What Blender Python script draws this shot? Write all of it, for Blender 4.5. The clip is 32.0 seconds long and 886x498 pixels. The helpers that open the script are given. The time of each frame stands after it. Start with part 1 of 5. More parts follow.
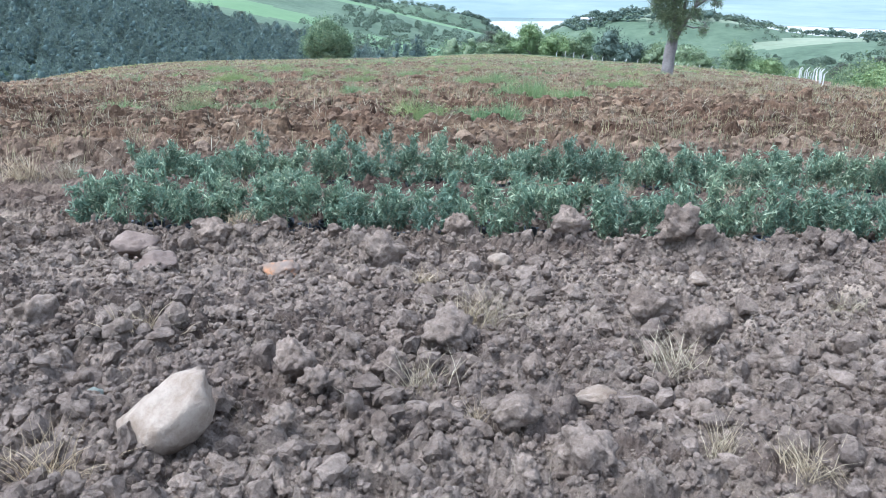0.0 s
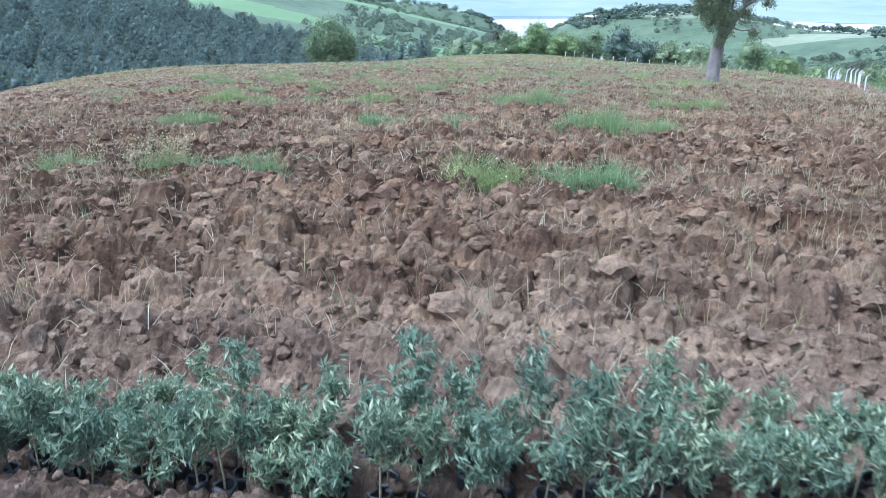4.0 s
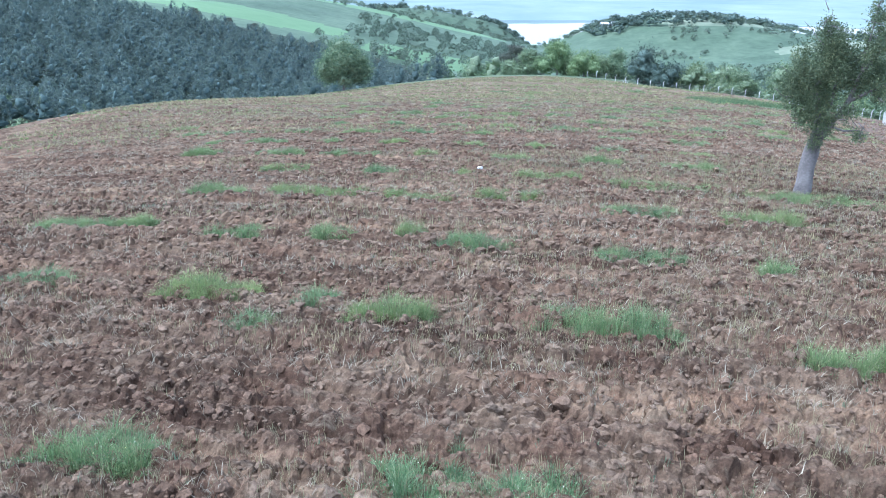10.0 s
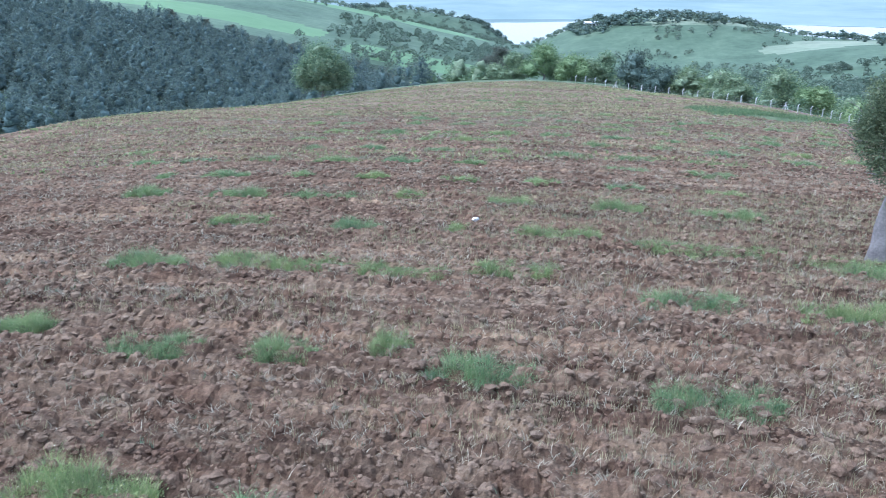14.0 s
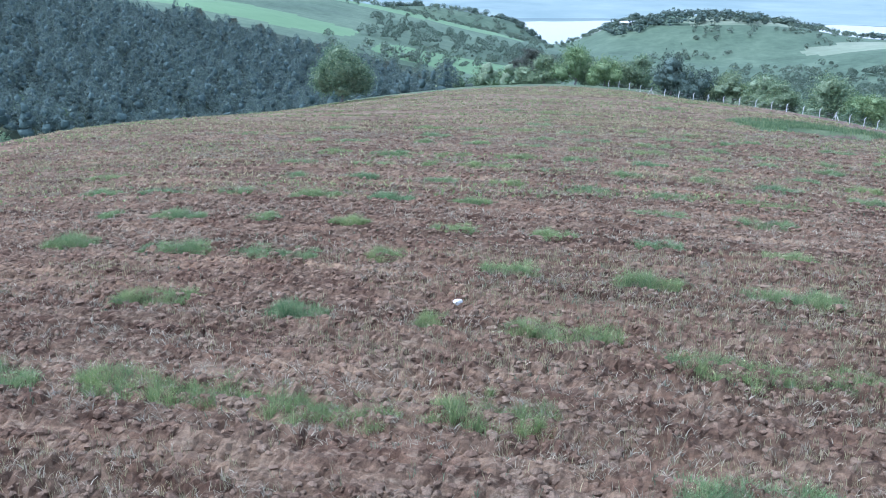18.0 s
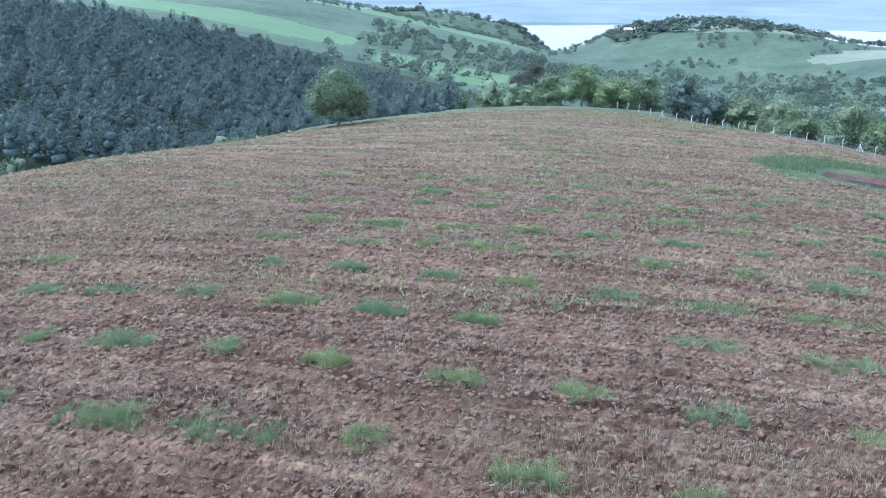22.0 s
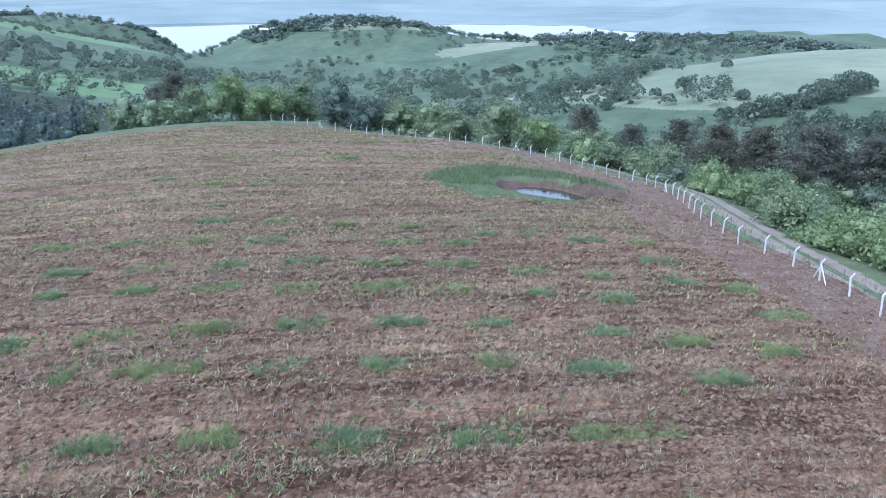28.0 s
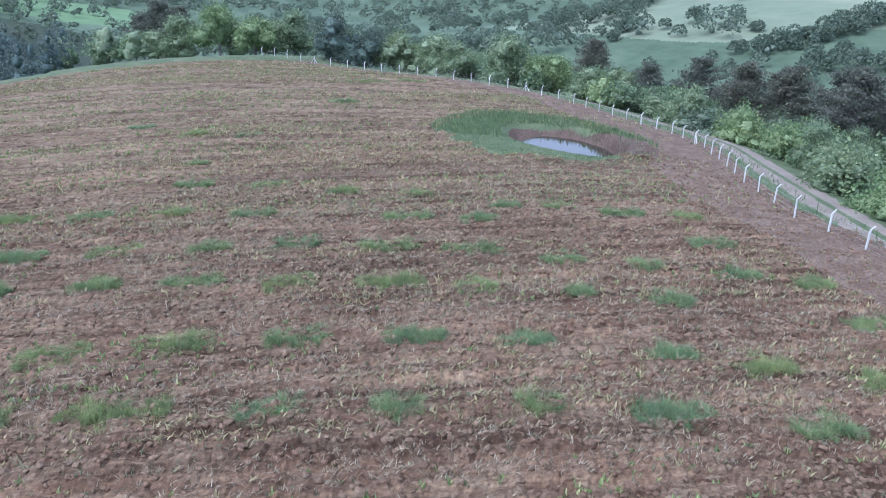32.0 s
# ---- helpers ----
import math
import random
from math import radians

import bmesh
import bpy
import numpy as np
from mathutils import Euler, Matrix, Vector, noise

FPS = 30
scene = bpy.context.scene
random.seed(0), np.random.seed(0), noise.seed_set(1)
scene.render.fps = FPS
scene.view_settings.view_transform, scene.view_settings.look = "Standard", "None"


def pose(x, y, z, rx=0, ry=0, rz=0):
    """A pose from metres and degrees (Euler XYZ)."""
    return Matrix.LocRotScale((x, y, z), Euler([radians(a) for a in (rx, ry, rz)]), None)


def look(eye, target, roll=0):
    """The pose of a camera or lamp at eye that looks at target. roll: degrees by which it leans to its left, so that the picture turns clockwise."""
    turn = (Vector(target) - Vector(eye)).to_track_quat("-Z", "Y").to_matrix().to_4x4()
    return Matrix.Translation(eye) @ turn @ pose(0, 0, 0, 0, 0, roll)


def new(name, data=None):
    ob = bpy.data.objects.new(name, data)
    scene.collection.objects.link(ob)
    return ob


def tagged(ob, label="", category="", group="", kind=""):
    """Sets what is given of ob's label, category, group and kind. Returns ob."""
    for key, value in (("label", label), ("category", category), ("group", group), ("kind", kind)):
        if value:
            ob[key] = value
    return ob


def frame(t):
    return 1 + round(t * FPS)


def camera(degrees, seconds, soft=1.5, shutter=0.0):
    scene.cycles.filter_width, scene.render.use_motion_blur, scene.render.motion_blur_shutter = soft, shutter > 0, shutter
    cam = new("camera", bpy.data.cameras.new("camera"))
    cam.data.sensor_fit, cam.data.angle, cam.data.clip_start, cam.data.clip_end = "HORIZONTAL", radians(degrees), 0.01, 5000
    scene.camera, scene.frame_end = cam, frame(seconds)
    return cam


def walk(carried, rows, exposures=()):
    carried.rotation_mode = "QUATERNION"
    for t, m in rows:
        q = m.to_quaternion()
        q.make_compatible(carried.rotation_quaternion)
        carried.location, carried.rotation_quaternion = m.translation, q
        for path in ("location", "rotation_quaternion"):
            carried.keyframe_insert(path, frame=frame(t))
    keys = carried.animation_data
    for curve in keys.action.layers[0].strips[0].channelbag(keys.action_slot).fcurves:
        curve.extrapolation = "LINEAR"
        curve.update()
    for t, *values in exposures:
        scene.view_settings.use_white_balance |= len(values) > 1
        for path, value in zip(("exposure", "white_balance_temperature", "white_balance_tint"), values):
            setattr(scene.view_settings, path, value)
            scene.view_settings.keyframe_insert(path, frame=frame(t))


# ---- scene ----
# The camera: a small drone that rises slowly over the field.
cam = camera(55.43, 32.0, soft=0.9, shutter=0.2)

# seconds, eye x y z, yaw (to the left), pitch (up), roll, in metres and degrees
FLIGHT = [
    (0, -0.00, -0.00, 2.00, -1.91, -18.18, 0.50),
    (0.5, -0.04, 0.28, 2.01, -1.88, -18.22, 0.49),
    (1, -0.11, 0.80, 2.02, -1.83, -18.24, 0.46),
    (1.5, -0.17, 1.58, 2.03, -1.83, -18.25, 0.45),
    (2, -0.24, 2.50, 2.02, -1.81, -18.27, 0.35),
    (2.5, -0.32, 3.47, 2.00, -1.78, -18.24, 0.24),
    (3, -0.47, 4.48, 1.99, -1.77, -18.25, 0.29),
    (3.5, -0.68, 5.43, 1.94, -1.64, -18.27, -0.02),
    (5.5, -1.87, 9.61, 2.79, -1.57, -18.20, 0.27),
    (6, -1.97, 10.53, 3.16, -1.40, -18.17, 0.28),
    (6.5, -1.98, 11.49, 3.56, -1.26, -18.12, 0.23),
    (7, -1.92, 12.49, 3.94, -1.20, -18.10, 0.21),
    (7.5, -1.84, 13.51, 4.33, -1.16, -18.13, 0.14),
    (8, -1.77, 14.51, 4.71, -1.14, -18.14, 0.09),
    (8.5, -1.75, 15.41, 5.09, -1.05, -18.16, 0.02),
    (9, -1.74, 16.23, 5.45, -0.99, -18.19, -0.03),
    (9.5, -1.75, 17.11, 5.84, -0.89, -18.21, -0.01),
    (10, -1.76, 18.07, 6.21, -0.77, -18.10, -0.01),
    (10.5, -1.81, 19.11, 6.51, -0.65, -18.00, -0.04),
    (11, -1.85, 20.28, 6.69, -0.54, -18.08, -0.05),
    (11.5, -1.86, 21.55, 6.79, -0.45, -18.09, -0.05),
    (12, -1.86, 22.88, 6.83, -0.40, -18.12, -0.08),
    (12.5, -1.85, 24.18, 6.84, -0.39, -18.16, -0.07),
    (13, -1.88, 25.48, 6.85, -0.35, -18.17, -0.07),
    (13.5, -1.88, 26.78, 6.84, -0.31, -18.21, -0.08),
    (14, -1.83, 28.09, 6.84, -1.92, -18.18, -0.09),
    (14.5, -1.74, 29.43, 6.84, -7.96, -18.18, -0.15),
    (16.5, -0.09, 35.43, 7.12, -8.82, -18.34, 0.27),
    (17, 0.32, 36.83, 7.10, -3.74, -18.33, 0.16),
    (17.5, 0.69, 38.22, 7.06, 0.35, -18.29, 0.08),
    (18, 0.97, 39.60, 7.01, 0.39, -18.28, -0.05),
    (18.5, 1.14, 40.98, 7.01, 0.41, -18.32, -0.14),
    (19, 1.24, 42.42, 7.22, 0.44, -18.32, -0.18),
    (19.5, 1.28, 43.95, 7.67, 0.45, -18.20, -0.28),
    (20, 1.28, 45.44, 8.24, 0.43, -18.16, -0.25),
    (20.5, 1.23, 46.83, 8.84, 0.44, -18.16, -0.16),
    (21, 1.15, 48.15, 9.43, 0.45, -18.16, -0.05),
    (21.5, 1.06, 49.46, 9.99, 0.47, -18.16, 0.05),
    (22, 1.01, 50.84, 10.49, 0.48, -18.13, 0.12),
    (22.5, 1.00, 52.26, 10.89, 0.50, -18.02, 0.10),
    (23, 0.99, 53.65, 11.12, 0.55, -18.02, 0.11),
    (23.5, 1.01, 55.02, 11.22, -1.94, -18.05, 0.17),
    (24, 1.03, 56.37, 11.23, -3.08, -18.06, 0.21),
    (24.5, 1.07, 57.73, 11.21, -3.29, -18.06, 0.23),
    (25, 1.12, 59.10, 11.19, -5.34, -18.04, 0.19),
    (25.5, 1.21, 60.44, 11.18, -5.35, -18.04, 0.19),
    (26, 1.34, 61.74, 11.19, -9.40, -18.03, 0.21),
    (26.5, 1.47, 63.00, 11.21, -16.09, -18.07, 0.11),
    (28.5, 2.17, 68.50, 11.51, -23.44, -18.25, 0.08),
    (29, 2.52, 69.81, 11.58, -23.43, -18.43, 0.15),
    (29.5, 2.88, 71.13, 11.65, -23.46, -18.84, 0.18),
    (30, 3.25, 72.44, 11.70, -23.46, -19.28, 0.21),
    (30.5, 3.62, 73.73, 11.71, -23.45, -19.74, 0.24),
    (31, 3.99, 75.00, 11.70, -23.45, -21.10, 0.29),
    (31.5, 4.35, 76.27, 11.66, -23.50, -22.62, 0.35),
    (32, 4.70, 77.52, 11.62, -23.66, -23.01, 0.42),
]


def drone_pose(x, y, z, yaw, pitch, roll):
    return pose(x, y, z, 90 + pitch, 0, yaw) @ pose(0, 0, 0, 0, 0, roll)


EXPOSURES = [(0.0, 1.82, 5300, 6), (2.0, 1.78, 5200, 6), (6.0, 1.92, 5030, 9), (10.0, 1.82, 4920, 8), (16.0, 1.56, 4880, 10), (24.0, 1.54, 4880, 14), (28.0, 1.36, 4980, 15), (32.0, 1.36, 5080, 15)]
walk(cam, [(t, drone_pose(*p)) for t, *p in FLIGHT], EXPOSURES)

# ---- light: dusk under a bright, thinly clouded sky ----
world = bpy.data.worlds.new("dusk_sky")
scene.world = world
world.use_nodes = True
wn, wl = world.node_tree.nodes, world.node_tree.links
sky = wn.new("ShaderNodeTexSky")
sky.sky_type, sky.sun_disc = "NISHITA", False
sky.sun_elevation, sky.sun_rotation = radians(62), radians(-100)
sky.air_density, sky.dust_density = 1.0, 2.2
veil = wn.new("ShaderNodeHueSaturation")
veil.inputs["Saturation"].default_value = 0.45  # thin cloud whitens the sky
wl.new(sky.outputs[0], veil.inputs["Color"])
wl.new(veil.outputs[0], wn["Background"].inputs[0])
wn["Background"].inputs[1].default_value = 0.15
sun_data = bpy.data.lights.new("sun", "SUN")
sun_data.energy, sun_data.angle, sun_data.color = 1.0, radians(30), (1.0, 0.95, 0.9)
sun = new("sun", sun_data)
sun.matrix_world = look((0, 0, 0), (math.sin(radians(100)) * math.cos(radians(62)), -math.cos(radians(100)) * math.cos(radians(62)), -math.sin(radians(62))))

# ---- shape of the land ----
FIELD_TERMS = [(0, 0, 0.319), (1, 0, 0.415), (0, 1, -8.903), (2, 0, -1.800), (1, 1, -0.825), (0, 2, 0.346), (0, 3, -0.055), (2, 1, -0.501), (1, 2, 0.862)]
# hills: centre x y, reach x y, height, steepness of the flank
HILLS = [
    (-300, 620, 300, 420, 66, 1.0), (-150, 1080, 240, 330, 50, 1.0), (0, 1390, 165, 150, 38, 3.0), (185, 1330, 55, 230, -26, 1.0), (128, 1055, 42, 110, -19, 1.0),
    (290, 1090, 155, 180, 46, 1.5), (540, 800, 230, 260, 25, 2.0), (420, 360, 250, 200, 44, 1.5),
    (1500, 1750, 420, 160, 22, 2.0), (300, 2900, 500, 300, 25, 1.0), (1500, 3300, 900, 500, 25, 1.0), (-900, 2600, 500, 800, 60, 1.0),
]
LAKE_Z = -115.0
FENCE_LINE = [(26, 0), (36, 60), (45, 94), (51, 106), (55, 117), (57, 126), (63, 138), (68, 146), (75, 158), (79, 169), (81, 184), (82.5, 201), (80, 214), (72, 231), (61, 247), (53, 258), (44, 276)]


def smooth(v, a, b):
    s = np.clip((v - a) / (b - a), 0, 1)
    return s * s * (3 - 2 * s)


def field_plane(x, y):
    xs, ys = np.clip(x, -75, 95) / 50, np.clip(y, -15, 262) / 100
    return sum(c * xs ** a * ys ** b for a, b, c in FIELD_TERMS) - 1.4 * smooth(y, 130, 200) + 3.8 * np.exp(-((x + 60) / 32) ** 2 - ((y - 175) / 58) ** 2) - 1.6 * np.exp(-((x - 62) / 25) ** 2 - ((y - 258) / 30) ** 2) - 1.5 * np.exp(-((x - 44) / 16) ** 2 - ((y - 68) / 28) ** 2) - 2.4 * np.exp(-((x + 66) / 27) ** 2 - ((y - 103) / 48) ** 2)


def field_edges(y):
    """How far the ploughed hilltop reaches to either side at y."""
    fx = [p[0] for p in FENCE_LINE]
    fy = [p[1] for p in FENCE_LINE]
    right = np.interp(y, fy, fx)
    left = np.interp(y, [-20, 60, 150, 220, 270], [-95, -85, -76, -60, -30])
    return left, right


def outside(x, y):
    left, right = field_edges(y)
    return np.maximum(np.maximum(left - x, x - right - 1.0), np.maximum(y - 262, 0)).clip(0)


def valley(x, y):
    base = np.interp(y + 0.6 * np.clip(x - 380, 0, 900) * smooth(y, 1450, 1800), [-600, 100, 300, 900, 1250, 1500, 2220, 2520, 5000], [-60, -66, -70, -85, -100, -128, -128, -108, -100])
    z = base + 26 * smooth(x - 0.78 * y, -90, 60) * smooth(y, 900, 1300)
    for cx, cy, rx, ry, h, p in HILLS:
        z = z + h * np.exp(-((((x - cx) / rx) ** 2 + ((y - cy) / ry) ** 2) ** p))
    return z


POND = (56.2, 165.8, 16.3, 10.4, 72.0)  # centre x y, half length, half width, turn
POND_Z = -18.8


def pond_ring(x, y):
    """0 at the middle of the pond, 1 at the rim of its bank."""
    c, s = math.cos(radians(POND[4])), math.sin(radians(POND[4]))
    dx, dy = x - POND[0], y - POND[1]
    return np.hypot((c * dx + s * dy) / POND[2], (c * dy - s * dx) / POND[3])


def land(x, y):
    """The height of the ground, without clods."""
    x, y = np.asarray(x, float), np.asarray(y, float)
    d = outside(x, y)
    fall = np.where(x < 0, 0.30, 0.17)
    top = field_plane(x, y) - fall * d * smooth(d, 0, 25)
    ring = pond_ring(x, y)
    well = np.hypot((x - 59.8) / 7.0, (y - 163.2) / 12.2)
    dug = smooth(-well, -1.2, -0.74) * smooth(-ring, -1.02, -0.9)
    top = top * (1 - dug) + (POND_Z - 0.5) * dug + 0.35 * np.exp(-((ring - 1.12) / 0.14) ** 2)
    low = valley(x, y)
    k = 6.0
    h = np.clip(0.5 + 0.5 * (top - low) / k, 0, 1)
    return low * (1 - h) + top * h + k * h * (1 - h) * 0.5


def land_at(x, y):
    return float(land(np.array([x]), np.array([y]))[0])


# ---- materials ----
def shader(name, rough=0.9, spec=0.25):
    m = bpy.data.materials.new(name)
    m.use_nodes = True
    n, l = m.node_tree.nodes, m.node_tree.links
    b = n["Principled BSDF"]
    b.inputs["Roughness"].default_value = rough
    b.inputs["Specular IOR Level"].default_value = spec
    return m, n, l, b


def ramp(n, stops):
    r = n.new("ShaderNodeValToRGB")
    e = r.color_ramp.elements
    while len(e) < len(stops):
        e.new(0.5)
    for k, (p, c) in enumerate(stops):
        e[k].position, e[k].color = p, (*c, 1)
    return r


def noise_node(n, l, scale, detail=5.0, rough=0.6, stretch=None, turn=0.0):
    """Noise over the place itself, in metres, so that it runs on from piece to piece."""
    geo = n.new("ShaderNodeNewGeometry")
    t = n.new("ShaderNodeTexNoise")
    t.inputs["Scale"].default_value, t.inputs["Detail"].default_value, t.inputs["Roughness"].default_value = scale, detail, rough
    src = geo.outputs["Position"]
    if stretch:
        mp = n.new("ShaderNodeMapping")
        mp.vector_type = "TEXTURE"
        mp.inputs["Scale"].default_value, mp.inputs["Rotation"].default_value = [1 / s for s in stretch], (0, 0, turn)
        l.new(src, mp.inputs[0])
        src = mp.outputs[0]
    l.new(src, t.inputs["Vector"])
    return t


def mix(n, l, fac, a, b, mode="MIX"):
    x = n.new("ShaderNodeMix")
    x.data_type, x.blend_type = "RGBA", mode
    for sock, v in ((x.inputs[0], fac), (x.inputs[6], a), (x.inputs[7], b)):
        if hasattr(v, "is_linked"):
            l.new(v, sock)
        else:
            sock.default_value = v if isinstance(v, (int, float)) else (*v, 1)
    return x.outputs[2]


def soil_material(name, wet, dry, island=False, litter=0.0):
    m, n, l, b = shader(name, 0.97, 0.1)
    fine = noise_node(n, l, 28, 6, 0.7)
    wide = noise_node(n, l, 0.55, 4, 0.6)
    big = noise_node(n, l, 0.06, 3, 0.5)
    c1 = ramp(n, [(0.3, [v * 0.66 for v in wet]), (0.7, [v * 1.3 for v in wet])])
    c2 = ramp(n, [(0.3, [v * 0.72 for v in dry]), (0.7, [v * 1.25 for v in dry])])
    l.new(fine.outputs[0], c1.inputs[0]), l.new(fine.outputs[0], c2.inputs[0])
    f = ramp(n, [(0.38, (0, 0, 0)), (0.64, (1, 1, 1))])
    l.new(wide.outputs[0], f.inputs[0])
    col = mix(n, l, f.outputs[0], c1.outputs[0], c2.outputs[0])
    # the foot of the field is greyer, dried out earth
    geo = n.new("ShaderNodeNewGeometry")
    sep = n.new("ShaderNodeSeparateXYZ")
    l.new(geo.outputs["Position"], sep.inputs[0])
    mr = n.new("ShaderNodeMapRange")
    mr.inputs[1].default_value, mr.inputs[2].default_value = 6.0, 15.0
    mr.inputs[3].default_value, mr.inputs[4].default_value = 0.75, 0.0
    l.new(sep.outputs[1], mr.inputs[0])
    grey = ramp(n, [(0.3, (0.135, 0.107, 0.088)), (0.7, (0.275, 0.228, 0.194))])
    l.new(fine.outputs[0], grey.inputs[0])
    col = mix(n, l, mr.outputs[0], col, grey.outputs[0])
    if litter:
        straw = noise_node(n, l, 1.0, 6, 0.75, (1.2, 5.0, 1.0), radians(-16))
        s2 = ramp(n, [(0.52, (0, 0, 0)), (0.68, (litter, litter, litter))])
        l.new(straw.outputs[0], s2.inputs[0])
        streak = noise_node(n, l, 1.0, 5, 0.7, (0.12, 1.3, 1.0), radians(-16))
        s3 = ramp(n, [(0.39, (0.62, 0.59, 0.58)), (0.5, (1, 1, 1)), (0.62, (1.38, 1.38, 1.35))])
        l.new(streak.outputs[0], s3.inputs[0])
        col = mix(n, l, 1.0, col, s3.outputs[0], "MULTIPLY")
        broad = noise_node(n, l, 1.0, 4, 0.6, (0.035, 0.30, 1.0), radians(-16))
        s4 = ramp(n, [(0.39, (0.64, 0.61, 0.60)), (0.5, (1, 1, 1)), (0.62, (1.32, 1.33, 1.29))])
        l.new(broad.outputs[0], s4.inputs[0])
        col = mix(n, l, 1.0, col, s4.outputs[0], "MULTIPLY")
        g2 = ramp(n, [(0.35, (0, 0, 0)), (0.6, (1, 1, 1))])
        l.new(big.outputs[0], g2.inputs[0])
        k = n.new("ShaderNodeMath")
        k.operation = "MULTIPLY"
        l.new(s2.outputs[0], k.inputs[0]), l.new(g2.outputs[0], k.inputs[1])
        col = mix(n, l, k.outputs[0], col, (0.33, 0.27, 0.19))
        # more stubble is left on top towards the brow
        up = n.new("ShaderNodeMapRange")
        up.inputs[1].default_value, up.inputs[2].default_value, up.inputs[3].default_value, up.inputs[4].default_value = 95.0, 205.0, 0.0, 0.5
        l.new(sep.outputs[1], up.inputs[0])
        band = ramp(n, [(0.42, (0.12, 0.12, 0.12)), (0.62, (1, 1, 1))])
        l.new(streak.outputs[0], band.inputs[0])
        k2 = n.new("ShaderNodeMath")
        k2.operation = "MULTIPLY"
        l.new(up.outputs[0], k2.inputs[0]), l.new(band.outputs[0], k2.inputs[1])
        col = mix(n, l, k2.outputs[0], col, (0.24, 0.205, 0.14))
    if island:
        rnd = n.new("ShaderNodeNewGeometry")
        r2 = ramp(n, [(0.0, (0.86, 0.86, 0.87)), (1.0, (1.15, 1.13, 1.11))])
        l.new(rnd.outputs["Random Per Island"], r2.inputs[0])
        col = mix(n, l, 1.0, col, r2.outputs[0], "MULTIPLY")
    patchy = noise_node(n, l, 4.5, 5, 0.7)
    r3 = ramp(n, [(0.34, (0.64, 0.62, 0.61)), (0.5, (0.98, 0.98, 0.98)), (0.66, (1.36, 1.36, 1.35))])
    l.new(patchy.outputs[0], r3.inputs[0])
    col = mix(n, l, 1.0, col, r3.outputs[0], "MULTIPLY")
    l.new(col, b.inputs["Base Color"])
    below = None
    for size, depth in ((5.5, 0.055), (19, 0.028), (60, 0.012)):
        crumb = noise_node(n, l, size, 6, 0.7)
        bump = n.new("ShaderNodeBump")
        bump.inputs["Strength"].default_value, bump.inputs["Distance"].default_value = 0.9, depth
        l.new(crumb.outputs[0], bump.inputs["Height"])
        if below:
            l.new(below.outputs[0], bump.inputs["Normal"])
        below = bump
    l.new(below.outputs[0], b.inputs["Normal"])
    return m


def speckled(name, stops, scale, bump_d=0.02, rough=0.9, second=None, spec=0.2):
    """A rough surface whose colour runs through the stops by noise at two scales."""
    m, n, l, b = shader(name, rough, spec)
    a, c = noise_node(n, l, scale, 7, 0.65), noise_node(n, l, second or scale * 0.13, 4, 0.5)
    add = n.new("ShaderNodeMath")
    add.operation = "MULTIPLY_ADD"
    add.inputs[1].default_value = 0.5
    half = n.new("ShaderNodeMath")
    half.operation = "MULTIPLY"
    half.inputs[1].default_value = 0.5
    l.new(c.outputs[0], half.inputs[0]), l.new(a.outputs[0], add.inputs[0]), l.new(half.outputs[0], add.inputs[2])
    r = ramp(n, stops)
    l.new(add.outputs[0], r.inputs[0]), l.new(r.outputs[0], b.inputs["Base Color"])
    bump = n.new("ShaderNodeBump")
    bump.inputs["Strength"].default_value, bump.inputs["Distance"].default_value = 0.7, bump_d
    l.new(a.outputs[0], bump.inputs["Height"]), l.new(bump.outputs[0], b.inputs["Normal"])
    return m


def leafy(name, dark, light, tip=None, glow=0.35, vary=0.07):
    """Leaves and blades: each one its own shade, light passing through in part."""
    m, n, l, b = shader(name, 0.6, 0.3)
    geo = n.new("ShaderNodeNewGeometry")
    r = ramp(n, [(0.0, dark), (0.75, light), (1.0, tip or light)])
    l.new(geo.outputs["Random Per Island"], r.inputs[0])
    patch = noise_node(n, l, 0.8, 3)
    p2 = ramp(n, [(0.3, (0.7, 0.75, 0.75)), (0.7, (1.25, 1.2, 1.1))])
    l.new(patch.outputs[0], p2.inputs[0])
    col = mix(n, l, 1.0, r.outputs[0], p2.outputs[0], "MULTIPLY")
    own = n.new("ShaderNodeObjectInfo")
    hue = ramp(n, [(0.0, (1 - vary, 1 - 0.4 * vary, 1 + 0.2 * vary)), (1.0, (1 + vary, 1 + 0.4 * vary, 1 - 0.3 * vary))])
    l.new(own.outputs["Random"], hue.inputs[0])
    col = mix(n, l, 1.0, col, hue.outputs[0], "MULTIPLY")
    l.new(col, b.inputs["Base Color"])
    tr = n.new("ShaderNodeBsdfTranslucent")
    l.new(col, tr.inputs[0])
    ms = n.new("ShaderNodeMixShader")
    ms.inputs[0].default_value = glow
    l.new(b.outputs[0], ms.inputs[1]), l.new(tr.outputs[0], ms.inputs[2])
    l.new(ms.outputs[0], n["Material Output"].inputs[0])
    return m


def water_material(name, col, rough, wave, ior=1.33):
    m, n, l, b = shader(name, rough, 0.5)
    b.inputs["Base Color"].default_value = (*col, 1)
    b.inputs["IOR"].default_value = ior
    w = noise_node(n, l, wave, 3, 0.5)
    bump = n.new("ShaderNodeBump")
    bump.inputs["Strength"].default_value, bump.inputs["Distance"].default_value = 0.02, 0.01
    l.new(w.outputs[0], bump.inputs["Height"]), l.new(bump.outputs[0], b.inputs["Normal"])
    return m


